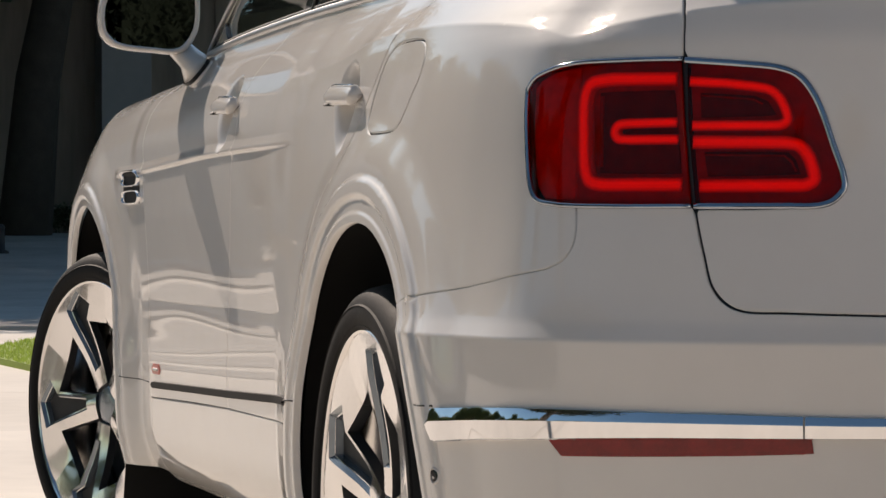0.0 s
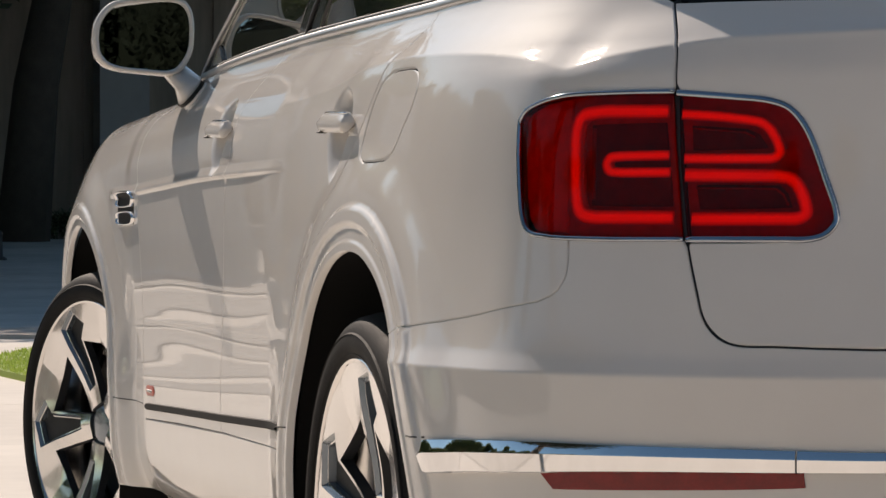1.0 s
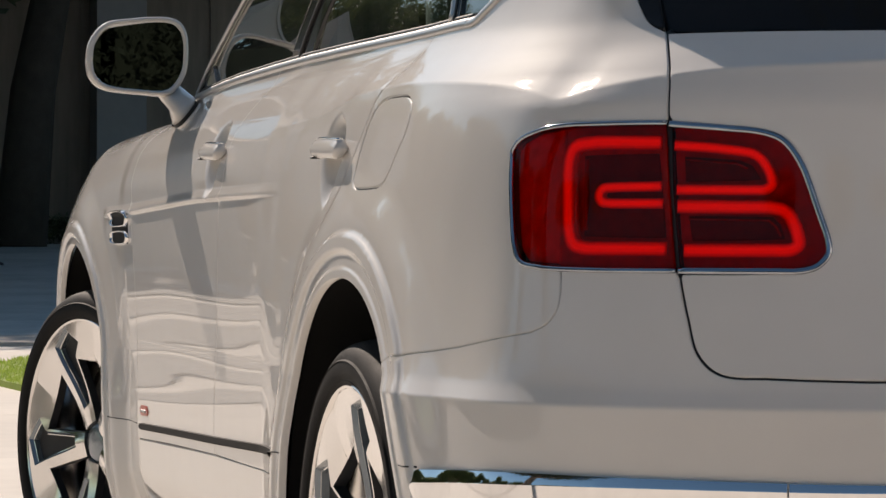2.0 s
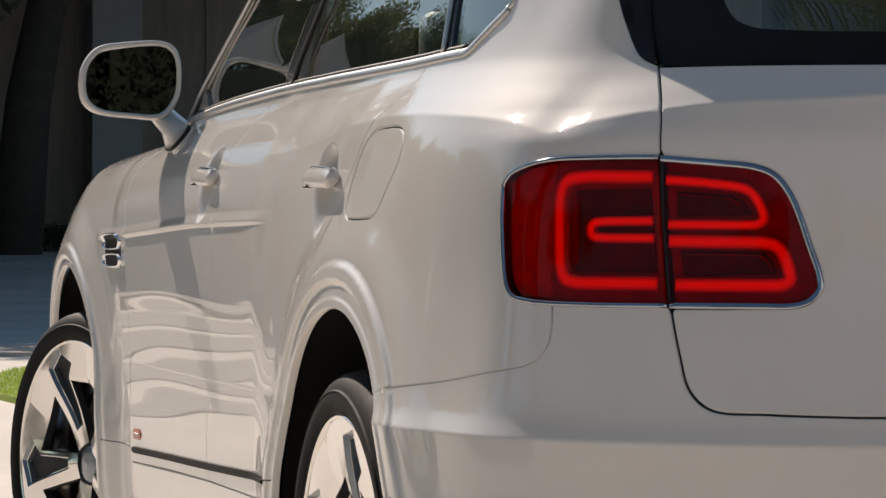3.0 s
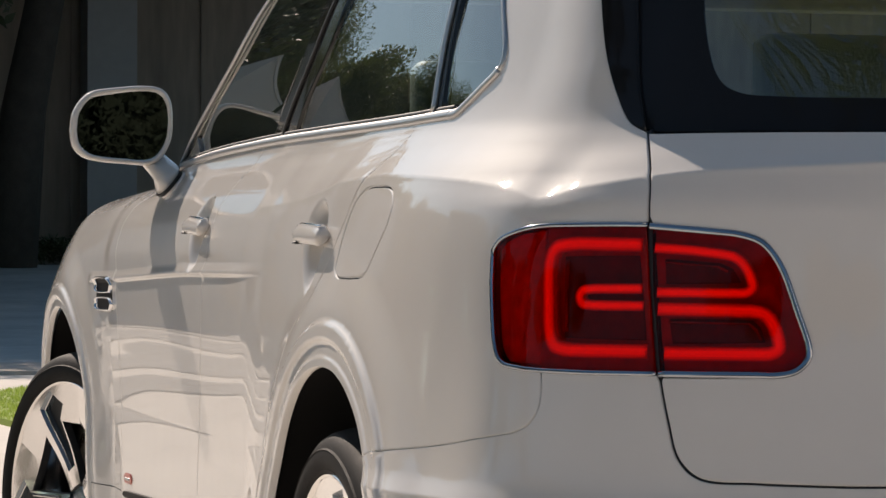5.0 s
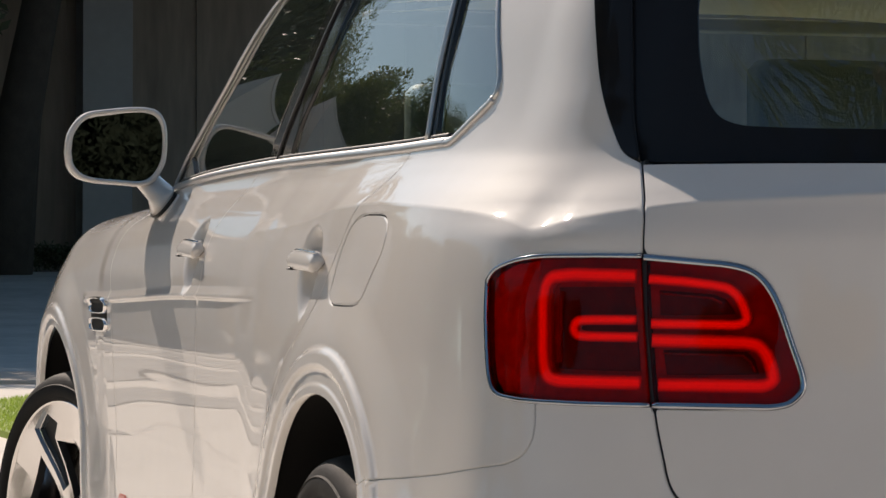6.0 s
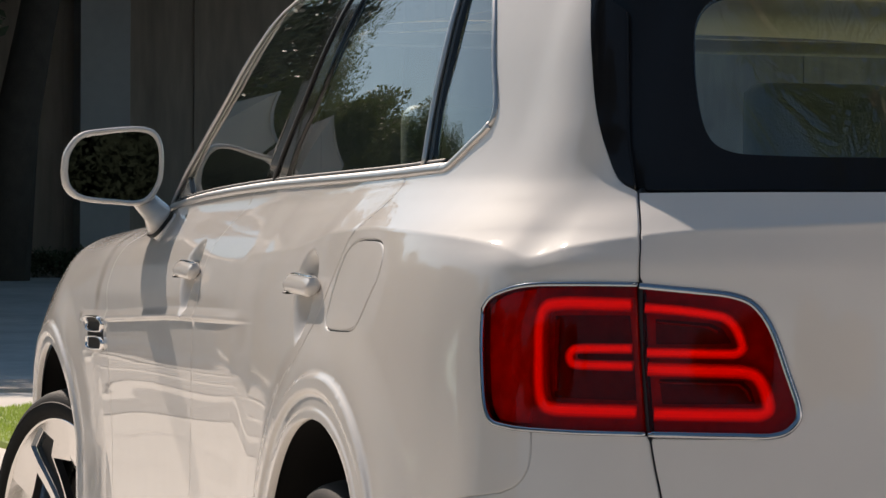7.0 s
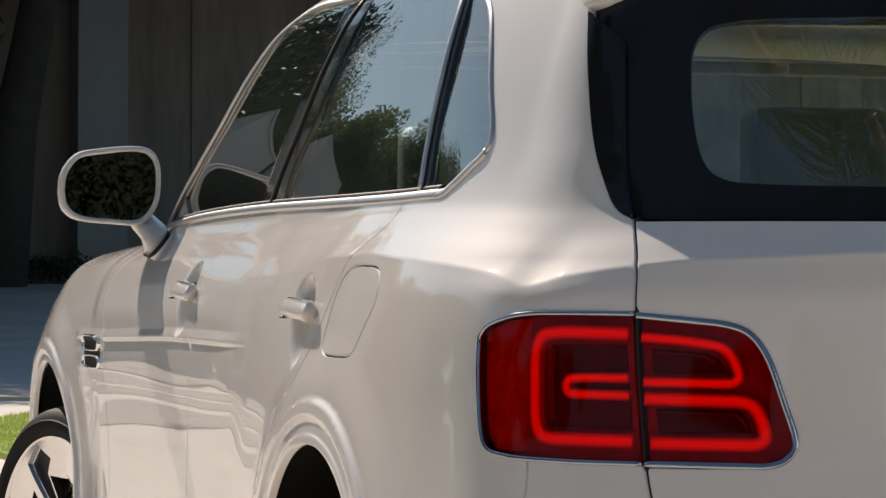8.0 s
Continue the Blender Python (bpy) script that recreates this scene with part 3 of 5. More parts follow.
QUARTER = joined(arc(RR, LIP, 47, 180), [(RR[0] - LIP, 0.25)], FLARE_F[::-1], DOOR_REAR[::-1], [(0.232, 1.247)], DLO_BACK, [(-0.02, 1.70), (0.36, 1.70), (0.52, 1.60)], GLASS_EDGE, HATCH[1:12], LAMP_OUT_TOP, LAMP_OUT_LOW[:-1], BUMPER_LINE)
FRONT_DOOR = joined(DOOR_FRONT, chain([(-2.19, 0.445), (-1.8, 0.456), (-1.25, 0.468)], 4), DOOR_MID[::-1], [p for p in BELT[::-1] if p[0] < -1.05])
REAR_DOOR = joined(DOOR_MID, [(-1.25, 0.468), (-0.600, 0.472)], [p for p in FLARE_F[::-1] if p[1] > 0.475], DOOR_REAR[::-1], [p for p in BELT[::-1] if -1.03 < p[0] < 0.04])
FENDER = joined(DOOR_FRONT, [(-2.19, 0.27)], [(FR[0] + LIP_F, 0.27)], arc(FR, LIP_F, 0, 180), [(FR[0] - LIP_F, 0.25), (-3.62, 0.25)], chain([(-3.62, 0.25), (-3.62, 0.7), (-3.66, 0.98), (-3.55, 1.06), (-3.3, 1.125), (-2.95, 1.17), (-2.5, 1.20), (-2.1, 1.215), (-1.96, 1.195)], 5))
SILL = joined([(-2.19, 0.444), (-1.25, 0.467), (-0.604, 0.472), (-0.604, 0.25), (-2.19, 0.25)])
LOW = [p for p in HATCH if p[1] < 0.86]


def far_side(path):
    return [(2 * S_TAIL - s, z) for s, z in path[::-1]]


BUMPER = joined([(RR[0] + LIP, 0.25)] + arc(RR, LIP, 0, 47), BUMPER_LINE[::-1], [(0.871, 0.8575), (0.969, 0.8575)], LOW, far_side(joined([(RR[0] + LIP, 0.25)] + arc(RR, LIP, 0, 47), BUMPER_LINE[::-1], [(0.871, 0.8575), (0.969, 0.8575)], LOW)), [(2 * S_TAIL - 0.60, 0.22), (0.60, 0.22)])
GATE_EDGE = [(0.896, 1.200)] + [p for p in HATCH if 1.064 < p[1] < 1.195] + LAMP_IN[::-1][:-3] + [(1.053, 0.8575), (0.975, 0.8575)] + [p for p in HATCH if p[1] < 0.856]
GATE = joined(GATE_EDGE, far_side(GATE_EDGE))

for mirrored in (False, True):
    panel_step = 0.03 if mirrored else 0.014
    part("quarter_panel", panel(QUARTER, [FLAP], panel_step, mirrored=mirrored), PAINT, car)
    part("flap_seal", bead(FLAP, flat_bar(0.012, -0.02, -0.005), closed=True, mirrored=mirrored), SEAL, car)
    part("fuel_flap", panel(FLAP, step=0.016, gap=0.0042, mirrored=mirrored), PAINT, car)
    part("rear_door", panel(REAR_DOOR, step=panel_step, mirrored=mirrored), PAINT, car)
    part("front_door", panel(FRONT_DOOR, step=panel_step, mirrored=mirrored), PAINT, car)
    part("front_wing", panel(FENDER, step=panel_step, mirrored=mirrored), PAINT, car)
    part("side_sill", panel(SILL, step=0.02, mirrored=mirrored), PAINT, car)
part("rear_bumper", panel(BUMPER, step=0.016), PAINT, car)
part("tailgate", panel(GATE, step=0.016, gap=0.005), PAINT, car)
part("hatch_seal", bead(HATCH, flat_bar(0.010, -0.03, -0.007)), SEAL, car)
part("hatch_seal", bead(far_side(HATCH), flat_bar(0.010, -0.03, -0.007)), SEAL, car)

SPOILER_EDGE = chain([(0.624, 1.524), (0.68, 1.531), (0.725, 1.540), (0.80, 1.552), (0.95, 1.560), (1.3, 1.572), (S_TAIL, 1.575)], 5)
SPOILER = joined([(0.37, 1.715), (0.37, 1.70), (0.52, 1.60)], SPOILER_EDGE, far_side(joined([(0.37, 1.715), (0.37, 1.70), (0.52, 1.60)], SPOILER_EDGE)))
part("roof_spoiler", panel(SPOILER, step=0.03, out=0.012, skirt=0.03, gap=0.001), PAINT, car)


def rail_width(s):
    return 0.016 + 0.03 * smooth(-1.30, -1.12, s)


RAIL = joined(DLO_TOP, [(s, z + rail_width(s)) for s, z in DLO_TOP[::-1]])


def ruled(left, right, crown, n=16, bow=(0, 0, 1)):
    """A sheet between two edge lines, bowed by crown."""
    bm, rows = bmesh.new(), []
    for i, (a, b) in enumerate(zip(left, right)):
        h = crown[i] if isinstance(crown, (list, tuple)) else crown
        rows.append([bm.verts.new(a.lerp(b, k / n) + Vector(bow) * h * (1 - (2 * k / n - 1) ** 2)) for k in range(n + 1)])
    for p, q in zip(rows, rows[1:]):
        for k in range(n):
            bm.faces.new((p[k], p[k + 1], q[k + 1], q[k]))
    return bm


def across(points):
    return points, [Vector((-p.x, p.y, p.z)) for p in points]


part("roof", ruled(*across([skin(s, z) for s, z in ((-1.19, 1.705), (-0.9, 1.70), (-0.5, 1.69), (-0.02, 1.70), (0.2, 1.70), (0.36, 1.70))]), [0.045, 0.05, 0.055, 0.05, 0.045, 0.04]), PAINT, car)
rear_line = [skin(0.36 + (2 * S_TAIL - 0.72) * k / 24, 1.715, 0.012) for k in range(25)]
a, b = skin(0.36, 1.70), skin(2 * S_TAIL - 0.36, 1.70)
part("spoiler_top", ruled([a.lerp(b, k / 24) + Vector((0, 0, 0.04 * (1 - (k / 12 - 1) ** 2))) for k in range(25)], rear_line, 0.0, 6), PAINT, car)
screen = [skin(s, z + rail_width(s)) for s, z in DLO_TOP[::-1] if s < -1.19]
part("windscreen", ruled(*across(screen), [0.0] * len(screen)), GLASS_FRONT, car)
hood_side = [skin(s, z) for s, z in chain([(-3.66, 0.98), (-3.55, 1.06), (-3.3, 1.125), (-2.95, 1.17), (-2.5, 1.20), (-2.1, 1.215)], 4)]
part("bonnet", ruled(*across(hood_side), 0.03), PAINT, car)
part("scuttle", ruled(*across([skin(-2.1, 1.215), skin(-1.95, 1.262)]), 0.03), BLACK_PLASTIC, car)
for mirrored in (False, True):
    part("nose", panel([(-3.63, 0.25), (-3.64, 0.97), (S_NOSE, 0.86), (S_NOSE, 0.25)], step=0.06, mirrored=mirrored, gap=0.001), PAINT, car)
    part("roof_rail", panel(RAIL, step=0.02, mirrored=mirrored, gap=0.0005), PAINT, car)
    part("inner_body", panel(joined([(-3.6, 0.28)], arc(FR, 0.51, 190, -10), arc(RR, 0.49, 190, -10), [(0.6, 0.28), (S_TAIL, 0.28), (S_TAIL, 1.17), (-1.9, 1.17), (-3.0, 1.0), (-3.6, 0.9)]), step=0.05, out=-0.04, skirt=0, mirrored=mirrored), BLACK_PLASTIC, car)

# glazing and its trim
A_LINE = chain([(-1.89, 1.246), (-1.775, 1.300), (-1.665, 1.354), (-1.488, 1.453), (-1.39, 1.551), (-1.318, 1.617), (-1.18, 1.648)], 5)
FRONT_PANE = joined([(-1.885, 1.242), (-1.5, 1.250), (-0.99, 1.256)], chain([(-0.99, 1.256), (-0.935, 1.324), (-0.850, 1.429), (-0.805, 1.525), (-0.80, 1.640)], 5), A_LINE[::-1])
B_POST = joined([(-0.988, 1.254), (-0.80, 1.256)], chain([(-0.80, 1.256), (-0.765, 1.308), (-0.66, 1.414), (-0.625, 1.523), (-0.62, 1.640)], 5), chain([(-0.80, 1.641), (-0.805, 1.525), (-0.850, 1.429), (-0.935, 1.324), (-0.988, 1.254)], 5))
REAR_PANE = joined([(-0.795, 1.256), (-0.3, 1.255), (0.10, 1.255)], chain([(0.10, 1.255), (0.096, 1.354), (0.090, 1.447), (0.062, 1.551), (0.02, 1.600)], 5), [(-0.5, 1.632)], chain([(-0.615, 1.636), (-0.62, 1.523), (-0.655, 1.414), (-0.76, 1.308), (-0.795, 1.256)], 5))
C_POST = joined([(0.104, 1.253), (0.160, 1.255)], chain([(0.160, 1.255), (0.143, 1.353), (0.136, 1.444), (0.108, 1.548), (0.08, 1.592)], 5), chain([(0.025, 1.604), (0.062, 1.551), (0.092, 1.447), (0.098, 1.354), (0.104, 1.253)], 5))
QUARTER_PANE = joined(chain([(0.168, 1.255), (0.228, 1.255), (0.258, 1.259), (0.280, 1.268), (0.328, 1.291), (0.368, 1.311), (0.379, 1.321), (0.379, 1.336), (0.339, 1.398), (0.282, 1.478), (0.228, 1.533), (0.135, 1.578), (0.09, 1.590)], 5), chain([(0.113, 1.548), (0.141, 1.444), (0.148, 1.353), (0.168, 1.255)], 5))
for mirrored in (False, True):
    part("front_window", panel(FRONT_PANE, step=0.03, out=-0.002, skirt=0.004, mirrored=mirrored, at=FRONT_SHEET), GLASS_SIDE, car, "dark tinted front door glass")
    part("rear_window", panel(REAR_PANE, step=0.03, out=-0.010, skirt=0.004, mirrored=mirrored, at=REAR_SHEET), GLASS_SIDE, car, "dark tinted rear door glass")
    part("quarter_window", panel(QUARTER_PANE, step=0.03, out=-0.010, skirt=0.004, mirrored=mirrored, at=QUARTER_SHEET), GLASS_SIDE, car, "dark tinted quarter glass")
    part("door_post", panel(B_POST, step=0.02, out=-0.004, mirrored=mirrored, gap=0.001), BLACK_GLOSS, car, "gloss black door post")
    part("door_post", panel(C_POST, step=0.02, out=-0.004, mirrored=mirrored, gap=0.001), BLACK_GLOSS, car, "gloss black door post")
    part("window_seal", bead(chain([(0.132, 1.254), (0.120, 1.354), (0.114, 1.445), (0.085, 1.550), (0.05, 1.598)], 8), round_bar(0.012, 0.004), mirrored=mirrored), SATIN, car)
    part("window_seal", bead(chain([(-0.90, 1.255), (-0.85, 1.316), (-0.755, 1.421), (-0.715, 1.524), (-0.71, 1.638)], 8), flat_bar(0.010, -0.006, 0.001), mirrored=mirrored), SEAL, car)
    part("window_trim", bead(joined(BELT[:], DLO_BACK[:28]), round_bar(0.0165, 0.006), mirrored=mirrored), SATIN, car, "satin chrome window surround")
    part("window_trim", bead(joined(DLO_BACK[27:], DLO_TOP), round_bar(0.011, 0.005), mirrored=mirrored), SATIN, car, "satin chrome window surround")
    part("belt_seal", bead([(s, z + 0.011) for s, z in BELT], flat_bar(0.008, -0.014, -0.001), mirrored=mirrored), SEAL, car)
    part("corner_sail", panel([(-1.90, 1.238), (-1.72, 1.246), (-1.78, 1.292)], step=0.02, out=-0.003, mirrored=mirrored), BLACK_GLOSS, car)

GLASS = joined(GLASS_EDGE, far_side(GLASS_EDGE), [(2 * S_TAIL - 0.68, 1.56), (S_TAIL, 1.60), (0.68, 1.56)])
VIEW_EDGE = chain([(S_TAIL, 1.505), (1.3, 1.503), (1.02, 1.492), (0.964, 1.478), (0.944, 1.452), (0.953, 1.40), (0.971, 1.345), (0.997, 1.292), (1.020, 1.268), (1.055, 1.255), (1.12, 1.250), (1.31, 1.247), (S_TAIL, 1.246)], 5)
VIEW = joined(VIEW_EDGE, far_side(VIEW_EDGE[1:-1]))
part("tailgate_window", panel(VIEW, step=0.03, out=-0.014, skirt=0.004, gap=-0.002, at=gate_skin), GLASS_REAR, car, "tinted tailgate glass")
part("glass_border", panel(GLASS, [VIEW], step=0.025, out=-0.012, skirt=0.01, gap=0.0012, at=gate_skin), BORDER_BLACK, car, "gloss black border of the tailgate glass")
BLADE_IN = [(0.770, 1.470), (0.790, 1.430), (0.822, 1.353), (0.855, 1.268), (0.890, 1.206)]
BLADE = joined(GLASS_EDGE[2:-2], chain(BLADE_IN[::-1], 5))
for mirrored in (False, True):
    part("spoiler_blade", panel(BLADE, step=0.018, out=0.003, mirrored=mirrored, skirt=0.012), BORDER_BLACK, car, "gloss black blade beside the tailgate glass")

# tail lamps
GUIDE_A = joined([(0.935, 1.037), (0.84, 1.039)], chain([(0.825, 1.038), (0.803, 1.034), (0.794, 1.020), (0.796, 0.96), (0.803, 0.910), (0.812, 0.895), (0.832, 0.8895)], 6), [(0.949, 0.889)])
GUIDE_B = joined([(0.938, 0.976)], chain([(0.868, 0.9755), (0.852, 0.973), (0.847, 0.964), (0.852, 0.955), (0.868, 0.9525)], 6), [(0.941, 0.952)])
GUIDE_C = joined([(0.957, 1.033), (1.008, 1.0295)], chain([(1.05, 1.0245), (1.071, 1.020), (1.084, 1.010), (1.095, 0.990), (1.097, 0.978), (1.089, 0.971), (1.07, 0.970)], 6), [(0.963, 0.971)])
GUIDE_D = joined([(0.965, 0.948), (1.06, 0.9465)], chain([(1.095, 0.946), (1.113, 0.942), (1.124, 0.931), (1.133, 0.908), (1.134, 0.895), (1.124, 0.888), (1.10, 0.887)], 6), [(0.977, 0.887)])
CORE_A = [(0.811, 1.022), (0.820, 0.906), (0.948, 0.904), (0.932, 1.023)]
CORE_C = [(0.969, 1.019), (1.050, 1.0125), (1.068, 1.005), (1.083, 0.984), (0.972, 0.982)]
CORE_D = [(0.978, 0.936), (1.098, 0.934), (1.109, 0.923), (1.117, 0.902), (0.985, 0.900)]
LIP_C, LIP_D = [(0.972, 1.013), (1.048, 1.0065), (1.062, 1.000)], [(0.980, 0.930), (1.093, 0.928), (1.103, 0.920), (1.110, 0.906)]
SIDE_RED = joined(chain([(0.682, 1.030), (0.690, 0.971), (0.711, 0.890), (0.730, 0.870)], 4), [(0.785, 0.867), (0.775, 1.060), (0.73, 1.054), (0.695, 1.042)])


def light_bar(guide, w, mirrored, lamp):
    """A light guide: a bright crest on two dimmer flanks."""
    part("light_guide", bead(guide, round_bar(w * 0.50, -0.0035, -0.014), mirrored=mirrored), RED_GLOW, lamp, "glowing red light bar")
    part("light_flank", bead(guide, round_bar(w * 0.86, -0.0055, -0.0145), mirrored=mirrored), RED_MID, lamp)
    part("light_edge", bead(guide, round_bar(w * 1.15, -0.0075, -0.015), mirrored=mirrored), RED_SOFT, lamp)


for mirrored in (False, True):
    outer = part("tail_lamp", panel(LAMP_OUT, step=0.02, out=-0.016, skirt=0, mirrored=mirrored), RED_DARK, car, "lit red tail lamp on the rear wing")
    part("lens", panel(LAMP_OUT, step=0.012, out=0.002, skirt=0.03, gap=0.0035, mirrored=mirrored), RED_LENS, outer, "deep red clear lens").visible_shadow = False
    light_bar(GUIDE_A, 0.0175, mirrored, outer)
    light_bar(GUIDE_B, 0.0125, mirrored, outer)
    part("lamp_core", panel(CORE_A, step=0.02, out=-0.011, skirt=0.005, mirrored=mirrored), RED_BLACK, outer, "dark lamp core between the light bars")
    part("side_reflector", panel(SIDE_RED, step=0.02, out=-0.010, skirt=0.006, mirrored=mirrored), RED_INNER, outer)
    part("core_fin", bead([(0.818, 1.015), (0.824, 0.915)], flat_bar(0.006, -0.011, -0.006), mirrored=mirrored), RED_FIN, outer, "dull grey-red edge beside the light bar")
    part("surround", bead(joined([(0.944, 1.066)], LAMP_OUT_TOP, LAMP_OUT_LOW, [(0.968, 0.859)]), round_bar(0.0075, 0.0040), mirrored=mirrored), LAMP_CHROME, outer, "dark chrome lamp surround")
    inner = part("tail_lamp", panel(LAMP_IN, step=0.02, out=-0.016, skirt=0, mirrored=mirrored), RED_DARK, car, "lit red tail lamp on the tailgate")
    part("lens", panel(LAMP_IN, step=0.012, out=0.002, skirt=0.03, gap=0.0035, mirrored=mirrored), RED_LENS, inner, "deep red clear lens").visible_shadow = False
    light_bar(GUIDE_C, 0.0130, mirrored, inner)
    light_bar(GUIDE_D, 0.0170, mirrored, inner)
    for core, lip in ((CORE_C, LIP_C), (CORE_D, LIP_D)):
        part("lamp_core", panel(core, step=0.02, out=-0.011, skirt=0.005, mirrored=mirrored), RED_BLACK, inner, "dark lamp core between the light bars")
        part("core_lip", bead(lip, round_bar(0.0030, -0.008, -0.012), mirrored=mirrored), RED_INNER, inner)
    part("surround", bead(joined(LAMP_IN[1:], [(0.949, 1.063)]), round_bar(0.0095, 0.0036), mirrored=mirrored), LAMP_CHROME, inner, "dark chrome lamp surround")

# bumper trim: chrome blade in three lengths, red reflectors
BLADE_PROFILE = [(-0.5, -0.004), (-0.5, 0.009), (-0.45, 0.0124), (0.12, 0.0150), (0.15, 0.0147), (0.45, 0.0100), (0.5, 0.009), (0.5, -0.004)]
BLADE_LOW, BLADE_TOP = ramp([0.5, 0.71, 0.963, 1.22, 1.75], [0.511, 0.528, 0.540, 0.543, 0.544]), ramp([0.5, 0.81, 1.04, 1.22, 1.75], [0.563, 0.576, 0.5745, 0.572, 0.571])


def near_half(s):
    return s if s < S_TAIL else 2 * S_TAIL - s


def level(s):
    return (s, (BLADE_LOW(near_half(s)) + BLADE_TOP(near_half(s))) / 2)


def tall(s):
    return BLADE_TOP(near_half(s)) - BLADE_LOW(near_half(s))


sharpen(part("chrome_blade", bead([level(0.525 + 0.02 * k) for k in range(31)], BLADE_PROFILE, taper=0.02, width=tall, ends=(1, 0)), CHROME, car, "polished chrome bumper blade"), 8)
sharpen(part("chrome_blade", bead([level(1.1275 + (2 * S_TAIL - 2.255) * k / 50) for k in range(51)], BLADE_PROFILE, width=tall), CHROME, car, "polished chrome bumper blade"), 8)
sharpen(part("chrome_blade", bead([level(2 * S_TAIL - 1.125 + 0.02 * k) for k in range(31)], BLADE_PROFILE, taper=0.02, width=tall, ends=(0, 1)), CHROME, car, "polished chrome bumper blade"), 8)
REFLECTOR = [(0.782, 0.5315), (0.800, 0.5115), (1.037, 0.5195), (1.136, 0.524), (1.134, 0.5415), (1.0, 0.5395), (0.88, 0.5355)]
for mirrored in (False, True):
    sensor = part("parking_sensor", bead([(0.532 + 0.008 * math.cos(a), 0.464 + 0.011 * math.sin(a)) for a in (2 * math.pi * k / 16 for k in range(16))], round_bar(0.003, 0.0025), closed=True, mirrored=mirrored, step=0.003), PAINT, car, "small round sensor beside the wheel arch")
    part("sensor_face", panel(arc((0.532, 0.464), 0.008, 0, 350, 20), step=0.01, out=0.0012, skirt=0.003, gap=0.0, mirrored=mirrored), DARK_CHROME, sensor)
    part("reflector", panel(REFLECTOR, step=0.012, out=0.004, mirrored=mirrored, gap=0.0), RED_PLASTIC, car, "red plastic bumper reflector")

# side trim
def smooth_side(s, z, out=0.0):
    return skin(s, z, out, False)


for mirrored in (False, True):
    sharpen(part("sill_strip", bead([(-2.17, 0.4755), (-1.25, 0.498), (-0.515, 0.5195)], [(-0.0085, -0.004), (-0.008, 0.0045), (-0.006, 0.006), (0.0065, 0.0055), (0.0085, -0.004)], mirrored=mirrored, taper=0.03), VENT_BLACK, car, "slim black strip along the doors"), 20)
    vent = part("wing_vent", panel([(-2.46, 0.895), (-2.25, 0.895), (-2.24, 0.976), (-2.46, 0.978)], step=0.02, out=0.001, mirrored=mirrored), VENT_BLACK, car, "twin-slot chrome wing vent")
    for lo, hi in ((0.899, 0.926), (0.941, 0.974)):
        part("vent_frame", bead(joined(chain([(-2.45, lo + 0.004), (-2.425, lo), (-2.28, lo), (-2.252, lo + 0.004), (-2.242, (lo + hi) / 2), (-2.252, hi - 0.004), (-2.28, hi), (-2.425, hi), (-2.45, hi - 0.004)], 3)), round_bar(0.0065, 0.009), closed=True, mirrored=mirrored), CHROME, vent, "chrome vent frame")
    for s0, zc in ((-0.300, 1.058), (-1.350, 1.084)):
        grip = chain([(s0 + 0.000, zc + 0.004), (s0 + 0.05, zc + 0.004), (s0 + 0.12, zc + 0.001), (s0 + 0.178, zc - 0.002)], 6)
        el = [(0.0185 * math.cos(2 * math.pi * k / 20), 0.013 + 0.0125 * math.sin(2 * math.pi * k / 20)) for k in range(20)]
        handle = part("door_handle", bead(grip, el, mirrored=mirrored, taper=0.020, step=0.004, at=smooth_side), PAINT, car, "body-coloured pull handle over a scooped recess")
        part("handle_foot", bead([(s0 + 0.004, zc + 0.004), (s0 + 0.032, zc + 0.004)], flat_bar(0.030, -0.03, 0.021), mirrored=mirrored, at=smooth_side), PAINT, handle)
        part("handle_strip", bead([(s, z + 0.0160) for s, z in grip[4:-1]], flat_bar(0.0045, 0.012, 0.0225), mirrored=mirrored, at=smooth_side), CHROME, handle, "bright strip along the grip")
        part("lock_slot", bead([(s0 + 0.004, zc - 0.012), (s0 + 0.03, zc - 0.0125)], flat_bar(0.0045, 0.010, 0.0235), mirrored=mirrored, at=smooth_side), SEAL, handle)
    badge = part("badge", panel([(-2.15, 0.500), (-2.08, 0.501), (-2.06, 0.512), (-2.08, 0.526), (-2.15, 0.525), (-2.17, 0.512)], step=0.02, out=0.003, skirt=0.005, mirrored=mirrored), material("badge_red", (0.50, 0.11, 0.08), 0.3, vary=0.1, scale=30), car, "small red and silver door badge")
    part("badge_bar", bead([(-2.145, 0.512), (-2.085, 0.512)], flat_bar(0.007, 0.002, 0.005), mirrored=mirrored), SATIN, badge)
    part("flare_seam", bead([(-0.60, 0.521), (-0.472, 0.523)], flat_bar(0.0025, -0.004, 0.0006, 0.0003), mirrored=mirrored), SEAL, car)
    part("flare_seam", bead([(0.455, 0.565), (0.525, 0.567)], flat_bar(0.0025, -0.004, 0.0006, 0.0003), mirrored=mirrored), SEAL, car)
    part("flare_seam", bead(chain([(-2.50, 0.485), (-2.38, 0.482), (-2.22, 0.479)], 4), flat_bar(0.0025, -0.004, 0.0006, 0.0003), mirrored=mirrored), SEAL, car)

